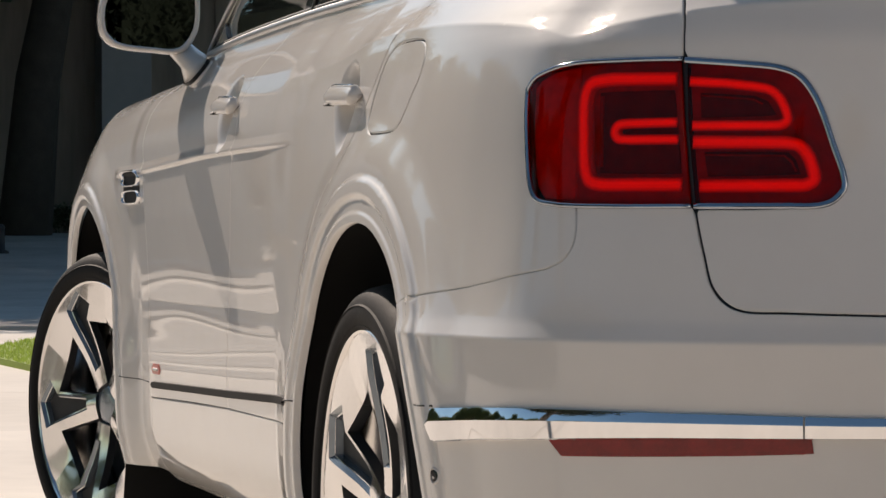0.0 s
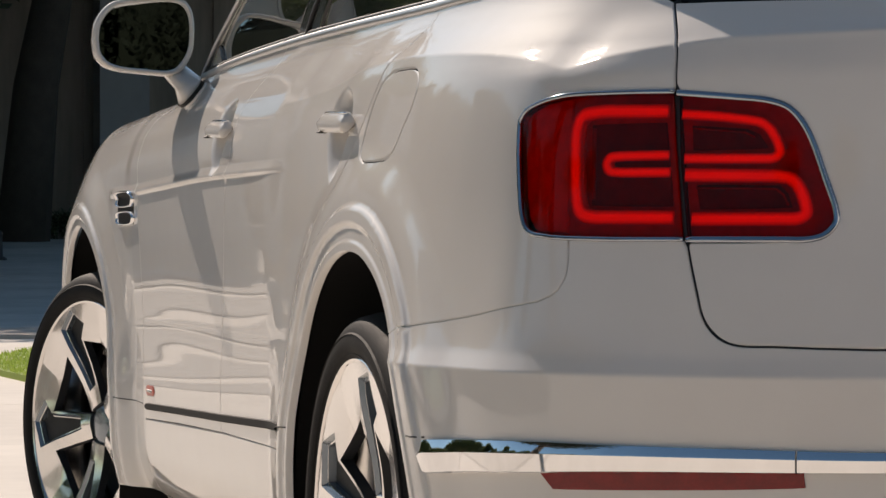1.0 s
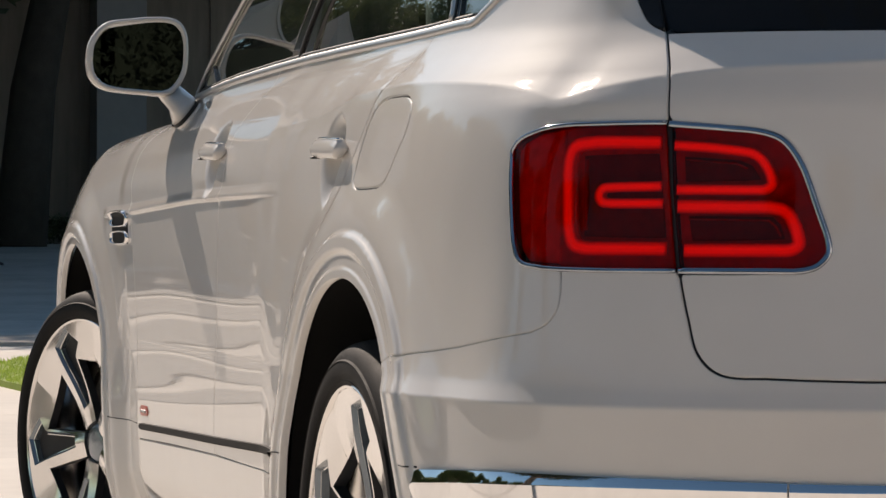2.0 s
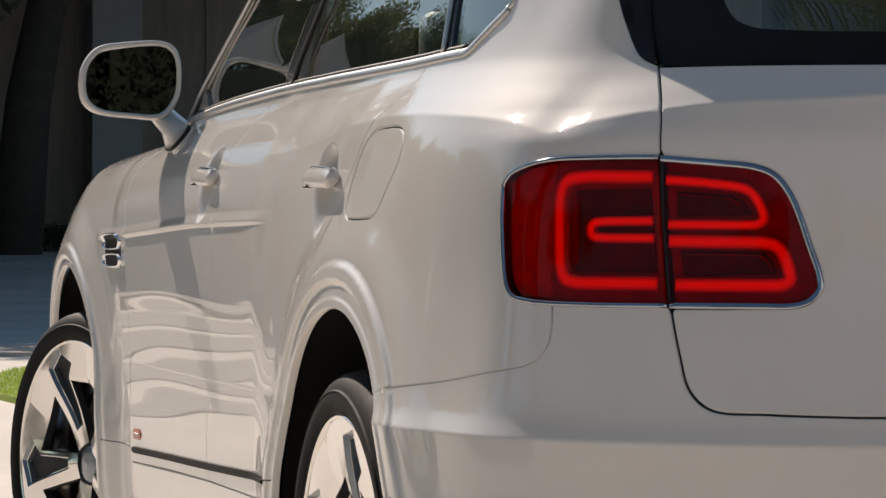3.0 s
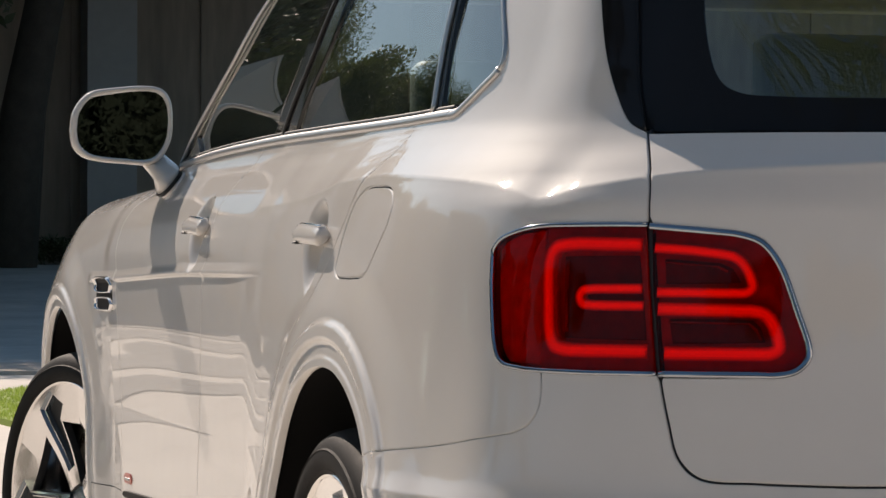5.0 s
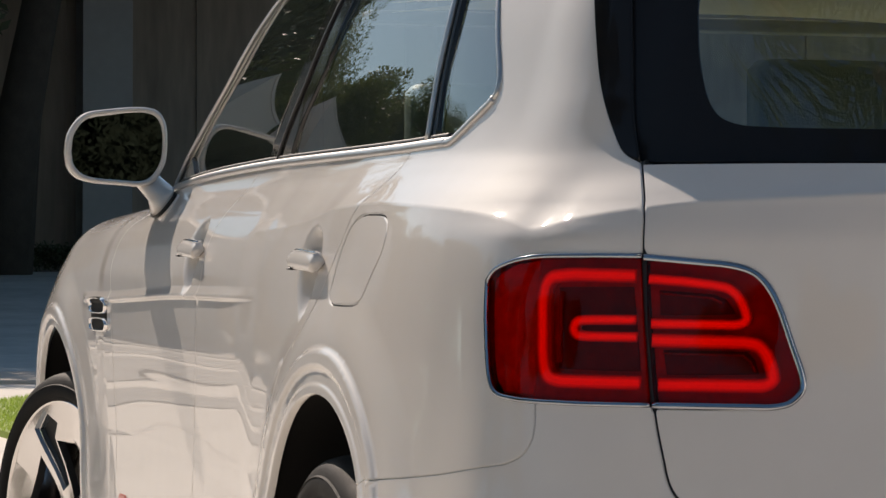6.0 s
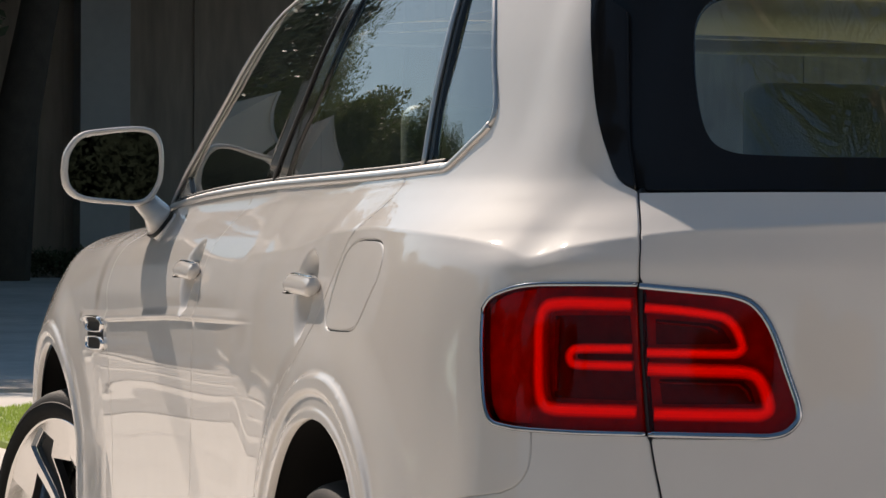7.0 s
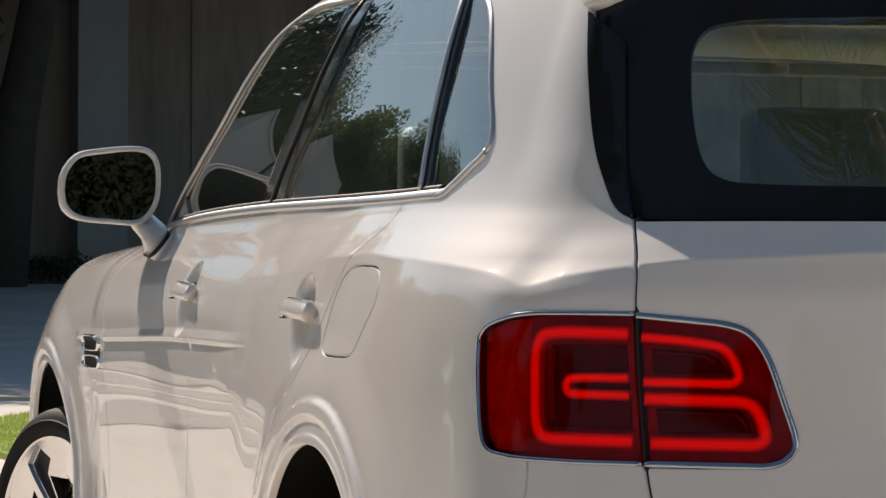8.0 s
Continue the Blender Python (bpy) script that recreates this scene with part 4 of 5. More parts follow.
# wheel-house liners
for mirrored in (False, True):
    for sa, za in ARCHES:
        bm = bmesh.new()
        rows = []
        for x in (-0.955, -0.93, -0.7, -0.5):
            rows.append([bm.verts.new(((-x if mirrored else x), -sa + (0.487 if sa > -1 else 0.507) * math.cos(radians(a)), za + (0.487 if sa > -1 else 0.507) * math.sin(radians(a)))) for a in range(-30, 211, 6)])
        for p, q in zip(rows, rows[1:]):
            for k in range(len(p) - 1):
                bm.faces.new((p[k], p[k + 1], q[k + 1], q[k]))
        bm.faces.new(rows[-1])
        part("arch_liner", bm, VENT_BLACK, car, "black ribbed wheel-arch liner")
bm = bmesh.new()
box(bm, (-0.80, -0.85, 0.24), (0.80, 3.7, 0.30), 0.02)
part("undertray", bm, BLACK_PLASTIC, car)

# wheels
def tyre_mesh():
    bm = bmesh.new()
    side = [(0.118, 0.300), (0.127, 0.315), (0.132, 0.3205), (0.1385, 0.331), (0.1415, 0.342), (0.1405, 0.355), (0.1345, 0.369), (0.126, 0.3805), (0.114, 0.388)]
    tread = []
    for g in (0.080, 0.028, -0.028, -0.080):
        tread += [(g + 0.007, 0.3945), (g + 0.005, 0.386), (g - 0.005, 0.386), (g - 0.007, 0.3945)]
    lathe(bm, [(-a, r) for a, r in side] + [(-a, r) for a, r in tread] + [(a, r) for a, r in side[::-1]] + [(0.0, 0.28)], 120, closed=True)
    # raised rings on the sidewall, fine cross grooves on the shoulder
    for x, r in ((0.1352, 0.3265), (0.1392, 0.359)):
        lathe(bm, [(-x + 0.002, r - 0.003), (-x - 0.002, r), (-x + 0.002, r + 0.003)], 120)
    return mesh_of("tyre", bm)


def rim_mesh():
    bm = bmesh.new()
    lathe(bm, [(-0.122, 0.3235), (-0.130, 0.3225), (-0.133, 0.3185), (-0.131, 0.314), (-0.118, 0.307), (-0.10, 0.296), (-0.05, 0.278), (0.06, 0.262), (0.12, 0.285), (0.12, 0.295)], 96)
    return mesh_of("wheel", bm)


GROW = 1.10


def spoke_mesh():
    """One broad spoke: a polished wedge with a dark recessed slot along one flank."""
    edge = even([(0.045, -0.029), (0.12, -0.036), (0.194, -0.047), (0.158, -0.1148)], 0.02)
    outline = edge + [(0.2875 * math.cos(radians(a)), 0.2875 * math.sin(radians(a))) for a in range(-36, 37, 4)] + [(r, -w) for r, w in edge[::-1]]
    pocket = [(0.085, 0.004), (0.19, 0.022), (0.258, 0.036), (0.280, -0.030), (0.226, -0.078), (0.2015, -0.0430), (0.12, -0.0315), (0.090, -0.0265)]

    def lift(r, w):
        """Height of the face: two flat facets that meet in a ridge."""
        return 0.098 + 0.032 * smooth(0.03, 0.285, r) - 0.22 * abs(w + 0.004) * smooth(0.225, 0.11, math.hypot(r, w))
    out_l, pk_l = even(outline, 0.014, True), even(pocket, 0.012, True)
    pts = [Vector(p) for p in out_l + pk_l]
    edges = [(i, (i + 1) % len(out_l)) for i in range(len(out_l))] + [(len(out_l) + i, len(out_l) + (i + 1) % len(pk_l)) for i in range(len(pk_l))]
    grid = np.array([(r, w) for r in np.arange(0.05, 0.28, 0.014) for w in np.arange(-0.16, 0.161, 0.014)])
    grid = grid[np.hypot(grid[:, 0], grid[:, 1]) < 0.175]
    ok = inside_many(grid, inset(out_l, 0.006)) & ~inside_many(grid, inset(pk_l, -0.006))
    vs, _, fs, *_ = geometry.delaunay_2d_cdt(pts + [Vector(p) for p in grid[ok]], edges, [], 0, 1e-6)
    bm = bmesh.new()
    top = [bm.verts.new((-lift(v.x, v.y), v.y * GROW, v.x * GROW)) for v in vs]
    for f in fs:
        c = sum((vs[i] for i in f), Vector((0, 0))) / len(f)
        if inside(c.x, c.y, out_l) and not inside(c.x, c.y, pk_l):
            bm.faces.new([top[i] for i in f])

    def wall(loop, low, grow, mat):
        a = [bm.verts.new((-lift(r, w), w * GROW, r * GROW)) for r, w in loop]
        inner = inset(loop, grow)
        b = [bm.verts.new((-lift(r, w) + low, w * GROW, r * GROW)) for r, w in inner]
        for i in range(len(a)):
            j = (i + 1) % len(a)
            bm.faces.new((a[i], a[j], b[j], b[i])).material_index = mat
    wall(out_l, 0.020, -0.002, 3)
    # stepped pocket: dark sloping wall, thin bright lip, black slot
    level, loop = 0.0, pk_l
    for drop, grow, mat in ((0.009, 0.0065, 1), (0.0005, 0.0018, 0), (0.014, 0.0012, 1)):
        inner = inset(loop, grow)
        a = [bm.verts.new((-lift(r, w) + level, w * GROW, r * GROW)) for r, w in loop]
        b = [bm.verts.new((-lift(r, w) + level + drop, w * GROW, r * GROW)) for r, w in inner]
        for i in range(len(a)):
            k = (i + 1) % len(a)
            bm.faces.new((a[i], a[k], b[k], b[i])).material_index = mat
        level, loop = level + drop, inner
    vs2, _, fs2, *_ = geometry.delaunay_2d_cdt([Vector(p) for p in loop], [(i, (i + 1) % len(loop)) for i in range(len(loop))], [], 0, 1e-6)
    fl = [bm.verts.new((-lift(v.x, v.y) + level, v.y * GROW, v.x * GROW)) for v in vs2]
    for f in fs2:
        c = sum((vs2[i] for i in f), Vector((0, 0))) / len(f)
        if inside(c.x, c.y, loop):
            bm.faces.new([fl[i] for i in f]).material_index = 2
    return mesh_of("spoke", bm)


TYRE, RIM, SPOKE = tyre_mesh(), rim_mesh(), spoke_mesh()
for mat in (POLISHED, ALLOY_DARK, BLACK_PLASTIC, ALLOY_BLACK):
    SPOKE.materials.append(mat)
TYRE.materials.append(RUBBER)
RIM.materials.append(POLISHED)
for me in (TYRE, RIM, SPOKE):
    for f in me.polygons:
        f.use_smooth = True
    me.set_sharp_from_angle(angle=radians(28))


def wheel(y, z, left, steer, spin, track=0.845):
    turn = pose(-track if left else track, y, z, 0, 0, steer + (0 if left else 180)) @ pose(0, 0, 0, spin)
    hub = new("wheel", RIM)
    hub.parent = car
    hub.matrix_local = turn
    hub["label"] = "polished five-spoke alloy wheel with a low tyre"
    new("tyre", TYRE).parent = hub
    for k in range(5):
        sp = new("spoke", SPOKE)
        sp.parent = hub
        sp.matrix_local = Matrix.Rotation(2 * math.pi * k / 5, 4, "X")
    bm = bmesh.new()
    lathe(bm, [(-0.04, 0.062), (-0.082, 0.060), (-0.091, 0.045), (-0.093, 0.030), (-0.094, 0.0005)], 40)
    part("hub_cap", bm, ALLOY_DARK, hub)
    bm = bmesh.new()
    lathe(bm, [(0.0, 0.05), (-0.012, 0.06), (-0.012, 0.205), (0.012, 0.205), (0.012, 0.06)], 48)
    part("brake_disc", bm, DISC, hub)
    bm = bmesh.new()
    lathe(bm, [(0.03, 0.02), (0.02, 0.255)], 40)
    part("barrel_back", bm, BLACK_PLASTIC, hub)


STEER = 18.0
wheel(2.985, 0.387, True, STEER, 47)
wheel(2.985, 0.387, False, STEER, 50)
wheel(0.0, 0.345, True, 0, 8, 0.825)
wheel(0.0, 0.345, False, 0, 30, 0.825)

# door mirrors
HEAD = [(-1.115, 1.296), (-1.108, 1.340), (-1.075, 1.381), (-1.02, 1.394), (-0.905, 1.397), (-0.882, 1.372), (-0.876, 1.315), (-0.884, 1.268), (-0.915, 1.228), (-0.99, 1.226), (-1.082, 1.238), (-1.108, 1.262)]
HEAD_C = (-0.990, 1.317)


HEAD = [(x, z + 0.0055) for x, z in HEAD]


def head_ring(bm, dy, k, mirrored, shift=0.0, glass=False):
    ring = []
    for x, z in chain(HEAD + HEAD[:1], 5)[:-1]:
        px, pz = HEAD_C[0] + shift + (x - HEAD_C[0]) * k, HEAD_C[1] + (z - HEAD_C[1]) * k
        py = 1.90 + (px - HEAD_C[0]) * (-0.12 if glass else 0.20) + dy
        ring.append(bm.verts.new((-px if mirrored else px, py, pz)))
    return ring


def loft(bm, rings, cap=True):
    for a, b in zip(rings, rings[1:]):
        for k in range(len(a)):
            bm.faces.new((a[k], a[(k + 1) % len(a)], b[(k + 1) % len(b)], b[k]))
    if cap:
        bm.faces.new(rings[-1])


for mirrored in (False, True):
    bm = bmesh.new()
    loft(bm, [head_ring(bm, dy, k, mirrored, sh) for dy, k, sh in ((0.060, 0.84, 0), (0.004, 0.875, 0), (-0.004, 0.895, 0), (-0.007, 0.94, 0), (-0.002, 0.985, 0), (0.010, 1.0, 0), (0.05, 1.0, 0.004), (0.09, 0.94, 0.010), (0.125, 0.80, 0.02), (0.148, 0.58, 0.03), (0.158, 0.25, 0.035))])
    mirror = part("door_mirror", bm, PAINT, car, "body-coloured door mirror on a short stalk")
    bm = bmesh.new()
    bm.faces.new(head_ring(bm, 0.030, 0.88, mirrored, glass=True))
    part("mirror_glass", bm, MIRROR, mirror, "silvered mirror glass")
    sx = -1 if mirrored else 1

    def stalk_rings(bm, rows):
        """Ellipses between two end points in (x, z), h deep along the car."""
        out = []
        for (x0, z0), (x1, z1), y, h in rows:
            ring = []
            for k in range(28):
                a = 2 * math.pi * k / 28
                c, e = math.cos(a), math.sin(a)
                c, e = (abs(v) ** 0.75 * (1 if v > 0 else -1) for v in (c, e))
                ring.append(bm.verts.new((sx * ((x0 + x1) / 2 + (x1 - x0) / 2 * c), y + h * e, (z0 + z1) / 2 + (z1 - z0) / 2 * c)))
            out.append(ring)
        return out
    bm = bmesh.new()
    loft(bm, stalk_rings(bm, [((-0.960, 1.258), (-0.886, 1.258), 2.00, 0.04), ((-0.940, 1.232), (-0.868, 1.236), 1.96, 0.045), ((-0.922, 1.197), (-0.866, 1.224), 1.90, 0.05), ((-0.917, 1.162), (-0.874, 1.216), 1.88, 0.055)]))
    part("mirror_stalk", bm, PAINT, mirror)
    bm = bmesh.new()
    loft(bm, stalk_rings(bm, [((-0.919, 1.160), (-0.873, 1.218), 1.88, 0.058), ((-0.911, 1.156), (-0.866, 1.213), 1.88, 0.058)]))
    part("stalk_gasket", bm, SEAL, mirror)
    bm = bmesh.new()
    loft(bm, stalk_rings(bm, [((-0.911, 1.157), (-0.866, 1.212), 1.88, 0.056), ((-0.888, 1.140), (-0.845, 1.218), 1.865, 0.065), ((-0.85, 1.12), (-0.80, 1.21), 1.84, 0.07)]))
    part("mirror_base", bm, PAINT, mirror)

# cabin
bm = bmesh.new()
HEAD_Y = [-0.62, -0.52, -0.40, -0.20, 0.05, 0.4, 0.8, 1.15]
HEAD_Z = [1.498, 1.507, 1.515, 1.523, 1.533, 1.545, 1.562, 1.580]
lines = []
for lift in (0.0, 0.02):
    for y, z in zip(HEAD_Y, HEAD_Z):
        lines.append([bm.verts.new((x, y, z + lift - 0.018 * (x / 0.6) ** 4)) for x in (-0.56, -0.51, -0.4, -0.2, 0.0, 0.2, 0.4, 0.51, 0.56)])
for base in (0, len(HEAD_Y)):
    for p, q in zip(lines[base:base + len(HEAD_Y)], lines[base + 1:base + len(HEAD_Y)]):
        for k in range(8):
            bm.faces.new((p[k], p[k + 1], q[k + 1], q[k]))
box(bm, (-0.42, -0.44, 1.508), (0.42, -0.34, 1.530), 0.008)
part("headliner", bm, LINING, car, "cream headliner")
bm = bmesh.new()
box(bm, (-0.60, 1.14, 1.545), (0.60, 1.22, 1.572), 0.01)
part("roof_header", bm, CABIN, car)
bm = bmesh.new()
box(bm, (-0.76, -0.86, 0.62), (0.76, 2.0, 0.66), 0.01)
box(bm, (-0.80, -0.60, 0.62), (-0.74, 1.9, 1.10), 0.01)
box(bm, (0.74, -0.60, 0.62), (0.80, 1.9, 1.10), 0.01)
part("cabin_floor", bm, CARPET, car)
for y0, xs in ((0.25, (-0.42, 0.0, 0.42)), (1.15, (-0.40, 0.40))):
    for xc in xs:
        bm = bmesh.new()
        box(bm, (xc - 0.20, y0 - 0.08, 0.66), (xc + 0.20, y0 + 0.05, 1.22), 0.05)
        box(bm, (xc - 0.21, y0, 0.66), (xc + 0.21, y0 + 0.48, 0.82), 0.05)
        seat = part("seat", bm, LEATHER, car, "olive cream leather seat with a headrest")
        bm = bmesh.new()
        box(bm, (xc - 0.13, y0 - 0.09, 1.25), (xc + 0.13, y0 + 0.01, 1.42), 0.04)
        tube(bm, [(xc - 0.05, y0 - 0.03, 1.18), (xc - 0.05, y0 - 0.04, 1.28)], 0.007)
        tube(bm, [(xc + 0.05, y0 - 0.03, 1.18), (xc + 0.05, y0 - 0.04, 1.28)], 0.007)
        part("headrest", bm, LEATHER, seat)


# ---- the place ----
CONCRETE = material("pale_concrete", (0.63, 0.585, 0.52), 0.85, vary=0.10, scale=0.6, bump=0.15, bump_scale=40, by_object=0.05)
ASPHALT = material("street_paving", (0.42, 0.42, 0.40), 0.8, vary=0.25, scale=0.5, bump=0.3, bump_scale=20)
# grey for the bands that imitate tree shade on the apron
SHADE_BAND = material("shade_band", (0.20, 0.195, 0.185), 0.8, vary=0.2, scale=1.2, bump=0.3, bump_scale=25)
GRASS = leafy("grass_blades", (0.40, 0.50, 0.10), (0.32, 0.42, 0.075), 1.5)
SOIL = material("earth", (0.10, 0.085, 0.06), 0.95, vary=0.3, scale=0.4)
KERB = material("kerb_stone", (0.42, 0.37, 0.32), 0.85, vary=0.15, scale=2, bump=0.2, bump_scale=40)
DARK_WALL = material("dark_timber", (0.20, 0.177, 0.155), 0.8, vary=0.4, scale=0.6, stretch=(1, 1, 0.15))
GREY_WALL = material("grey_render", (0.245, 0.26, 0.28), 0.85, vary=0.10, scale=0.5, bump=0.2, bump_scale=30)
GREY_STUCCO = material("grey_stucco", (0.42, 0.42, 0.41), 0.85, vary=0.08, scale=0.5)
WHITE_WALL = material("white_render", (0.80, 0.77, 0.72), 0.8, vary=0.08, scale=0.4)
ROOFING = material("roof_tile", (0.20, 0.12, 0.08), 0.8, vary=0.25, scale=1.0)
BARK = material("bark", (0.13, 0.10, 0.075), 0.9, vary=0.35, scale=3, bump=0.8, bump_scale=12, stretch=(1, 1, 0.3))
# darker copy of the bark, with backlit shade put into the colour
BARK_SHADED = material("shaded_bark", (0.035, 0.03, 0.025), 0.9, vary=0.3, scale=3, bump=0.6, bump_scale=12)
LEAF = leafy("leaf", (0.12, 0.15, 0.045), (0.055, 0.08, 0.025), 0.7)
# darker copy of the leaf; the plants' own shade is in this colour
LEAF_SHADED = material("shaded_leaf", (0.035, 0.05, 0.02), 0.6, second=(0.018, 0.028, 0.012), scale=0.9)
# near-black leaf: the shade of the rear planting is put into its colour
HEDGE_SHADED = material("shaded_hedge_leaf", (0.006, 0.008, 0.0045), 0.8, second=(0.005, 0.007, 0.004), scale=2.0, spec=0.05)
PALM_LEAF = material("palm_leaf", (0.07, 0.10, 0.025), 0.45, vary=0.3, scale=2)
IRON = material("dark_iron", (0.03, 0.03, 0.032), 0.5, 0.5, vary=0.2, scale=10)


def rise(x, y):
    """Height of the land: level round the car, climbing beyond the street's near edge."""
    return 0.97 * smooth(30, 66, y) + 2.0 * smooth(80, 400, y)


bm = bmesh.new()
ys = [-2500, -600, -150, -60, -30, -15, -6, 0, 5, 10, 15, 19, 24, 27, 30, 33, 36, 40, 44, 48, 52, 56, 60, 64, 68, 75, 90, 130, 220, 400, 900, 2500]
xs = [-2500, -600, -150, -60, -30, -15, -8, -3, 0, 3, 6, 9, 12, 16, 24, 40, 80, 200, 700, 2500]
grid = [[bm.verts.new((x, y, rise(x, y) - (0.15 if y < 28 else 0.03))) for x in xs] for y in ys]
for a, b in zip(grid, grid[1:]):
    for k in range(len(xs) - 1):
        bm.faces.new((a[k], a[k + 1], b[k + 1], b[k]))
tagged(part("ground", bm, SOIL, None), "dry brown earth stretching away to the horizon", "ground", kind="structure")

drive = tagged(new("driveway"), "pale sunlit concrete driveway in large slabs", "driveway", kind="structure")
slab_meshes = {}
for j in range(-7, 5):
    for i in range(-8, 9):
        w, l = 4.0, 4.0
        x0, y0 = i * w - 2.6, j * l - 0.7
        if y0 + l > 19.6 or (x0 < -7 and y0 > -4):
            continue
        if "slab" not in slab_meshes:
            bm = bmesh.new()
            box(bm, (0.003, 0.003, -0.09), (w - 0.003, l - 0.003, 0.0), 0.003)
            slab_meshes["slab"] = mesh_of("slab", bm)
            slab_meshes["slab"].materials.append(CONCRETE)
        ob = new("slab", slab_meshes["slab"])
        ob.parent = drive
        ob.location = (x0, y0, -0.046 + 0.0138 * max(-3, min(y0, 4)) + random.uniform(-0.001, 0.001))
        ob.rotation_euler.x = math.atan(0.0138) if -3.1 < y0 < 4 else 0.0

for x0, x1, y0, y1 in ((-60, -1.4, 27.6, 30.6), (-1.4, 60, 22.8, 25.2)):
    bm = bmesh.new()
    box(bm, (x0, y0, -0.2), (x1, y1, 0.035), 0.02)
    tagged(part("pavement", bm, KERB, None, flat=True), "pale stone footpath along the street edge", "pavement", kind="structure")
bm = bmesh.new()
rows = []
for k in range(20):
    rows.append([])
    for x in (-80, -40, -20, -10, -1.41, -1.39, 5, 10, 15, 25, 50, 90):
        y = 30.6 + k * 1.7 if x < -1.4 else 25.2 + k * 1.984
        rows[-1].append(bm.verts.new((x, y, rise(x, y) - 0.004)))
for a, b in zip(rows, rows[1:]):
    for k in range(len(a) - 1):
        bm.faces.new((a[k], a[k + 1], b[k + 1], b[k]))
tagged(part("road", bm, ASPHALT, None), "shaded blue-grey street climbing gently away", "road", kind="structure")

for x0, x1, y1 in ((-60, -1.4, 27.6), (-1.4, 60, 22.8)):
    bm = bmesh.new()
    box(bm, (x0, 19.4, -0.2), (x1, y1, -0.004))
    tagged(part("pavement", bm, CONCRETE, None, flat=True), "pale sunlit concrete apron beside the lawn", "pavement", kind="structure")
# grey bands across the apron, standing in for tree shade mirrored in the doors
for y0, y1 in ((12.9, 14.3), (15.2, 17.2), (18.0, 20.9), (22.0, 25.2)):
    bm = bmesh.new()
    box(bm, (-14, y0, -0.1), (-1.4, y1, 0.016), 0.004)
    tagged(part("pavement", bm, SHADE_BAND, None, flat=True), "dark grey band standing in for tree shade on the concrete apron", "pavement", kind="structure")
# lawn strip
rng = random.Random(4)
LAWN = chain([(0.36, 12.0), (0.28, 13.5), (0.20, 15.0), (0.20, 16.2), (0.48, 17.3), (0.95, 18.7), (1.7, 20.1), (3.2, 21.0), (6.0, 21.4), (12.0, 21.5)], 4) + [(12.0, 12.0)]
bm = bmesh.new()
low, high = ([bm.verts.new((x, y, z)) for x, y in LAWN] for z in (-0.06, 0.05))
bm.faces.new(high)
for i in range(len(LAWN)):
    j = (i + 1) % len(LAWN)
    bm.faces.new((low[i], low[j], high[j], high[i]))
tagged(part("lawn", bm, GRASS, None, flat=True), "bright green lawn strip beside the driveway", "lawn", kind="structure")
verts, faces = [], []
lawn_spots = np.array([(rng.uniform(0.1, 5.0), rng.uniform(12.0, 21.0)) for k in range(42000)])
for x, y in lawn_spots[inside_many(lawn_spots, LAWN)].tolist():
    a, h, w = rng.uniform(0, 6.28), rng.uniform(0.015, 0.035), 0.006
    dx, dy = math.cos(a) * w, math.sin(a) * w
    n = len(verts)
    verts += [(x - dx, y - dy, 0.045), (x + dx, y + dy, 0.045), (x + rng.uniform(-0.02, 0.02), y + rng.uniform(-0.02, 0.02), 0.05 + h)]
    faces.append((n, n + 1, n + 2))
me = bpy.data.meshes.new("grass")
me.from_pydata(verts, [], faces)
tagged(part("grass", me, GRASS, None), "short mown bright green grass blades", "grass", kind="stuff")

# dark house across the street with a grey pillar
house = thing("house", (8, 66, 0.9), "dark brown timber house front in deep shade with grey pillar", "house")


def block(name, lo, hi, mat, label="", bevel=0.02, parent=None):
    bm = bmesh.new()
    base = Vector(house.location) if parent is house else Vector((0, 0, 0))
    box(bm, Vector(lo) - base, Vector(hi) - base, bevel)
    return part(name, bm, mat, parent, label, flat=True)


block("wall", (-4, 67.5, 0.4), (40, 68.2, 9.5), DARK_WALL, parent=house)
block("pillar", (8.57, 66.0, 0.5), (9.73, 67.1, 9.5), GREY_WALL, "grey rendered pillar", parent=house)
block("roof", (-6, 62.5, 9.5), (42, 80, 10.1), ROOFING, parent=house)
block("porch_beam", (-5, 65.6, 8.9), (41, 66.0, 9.5), DARK_WALL, parent=house)
for k in range(14):
    block("board", (-4 + k * 3.1, 67.44, 0.6), (-3.9 + k * 3.1, 67.5, 9.4), DARK_WALL, bevel=0.005, parent=house)


def leaf_cloud(n, spots, spread, size, seed, squash=0.75):
    """Small leaf quads strewn round the spots."""
    r = random.Random(seed)
    vs, fs = [], []
    for k in range(n):
        c = Vector(r.choice(spots))
        d = Vector((r.gauss(0, 1), r.gauss(0, 1), r.gauss(0, squash)))
        c = c + d.normalized() * spread * (r.random() ** 0.45)
        u = Vector((r.uniform(-1, 1), r.uniform(-1, 1), r.uniform(-1, 1))).normalized()
        v = u.cross(Vector((r.uniform(-1, 1), r.uniform(-1, 1), r.uniform(-1, 1)))).normalized()
        s = size * r.uniform(0.6, 1.4)
        b = len(vs)
        vs += [tuple(c - u * s), tuple(c + v * s * 0.45), tuple(c + u * s), tuple(c - v * s * 0.45)]
        fs.append((b, b + 1, b + 2, b + 3))
    me = bpy.data.meshes.new("crown")
    me.from_pydata(vs, [], fs)
    return me


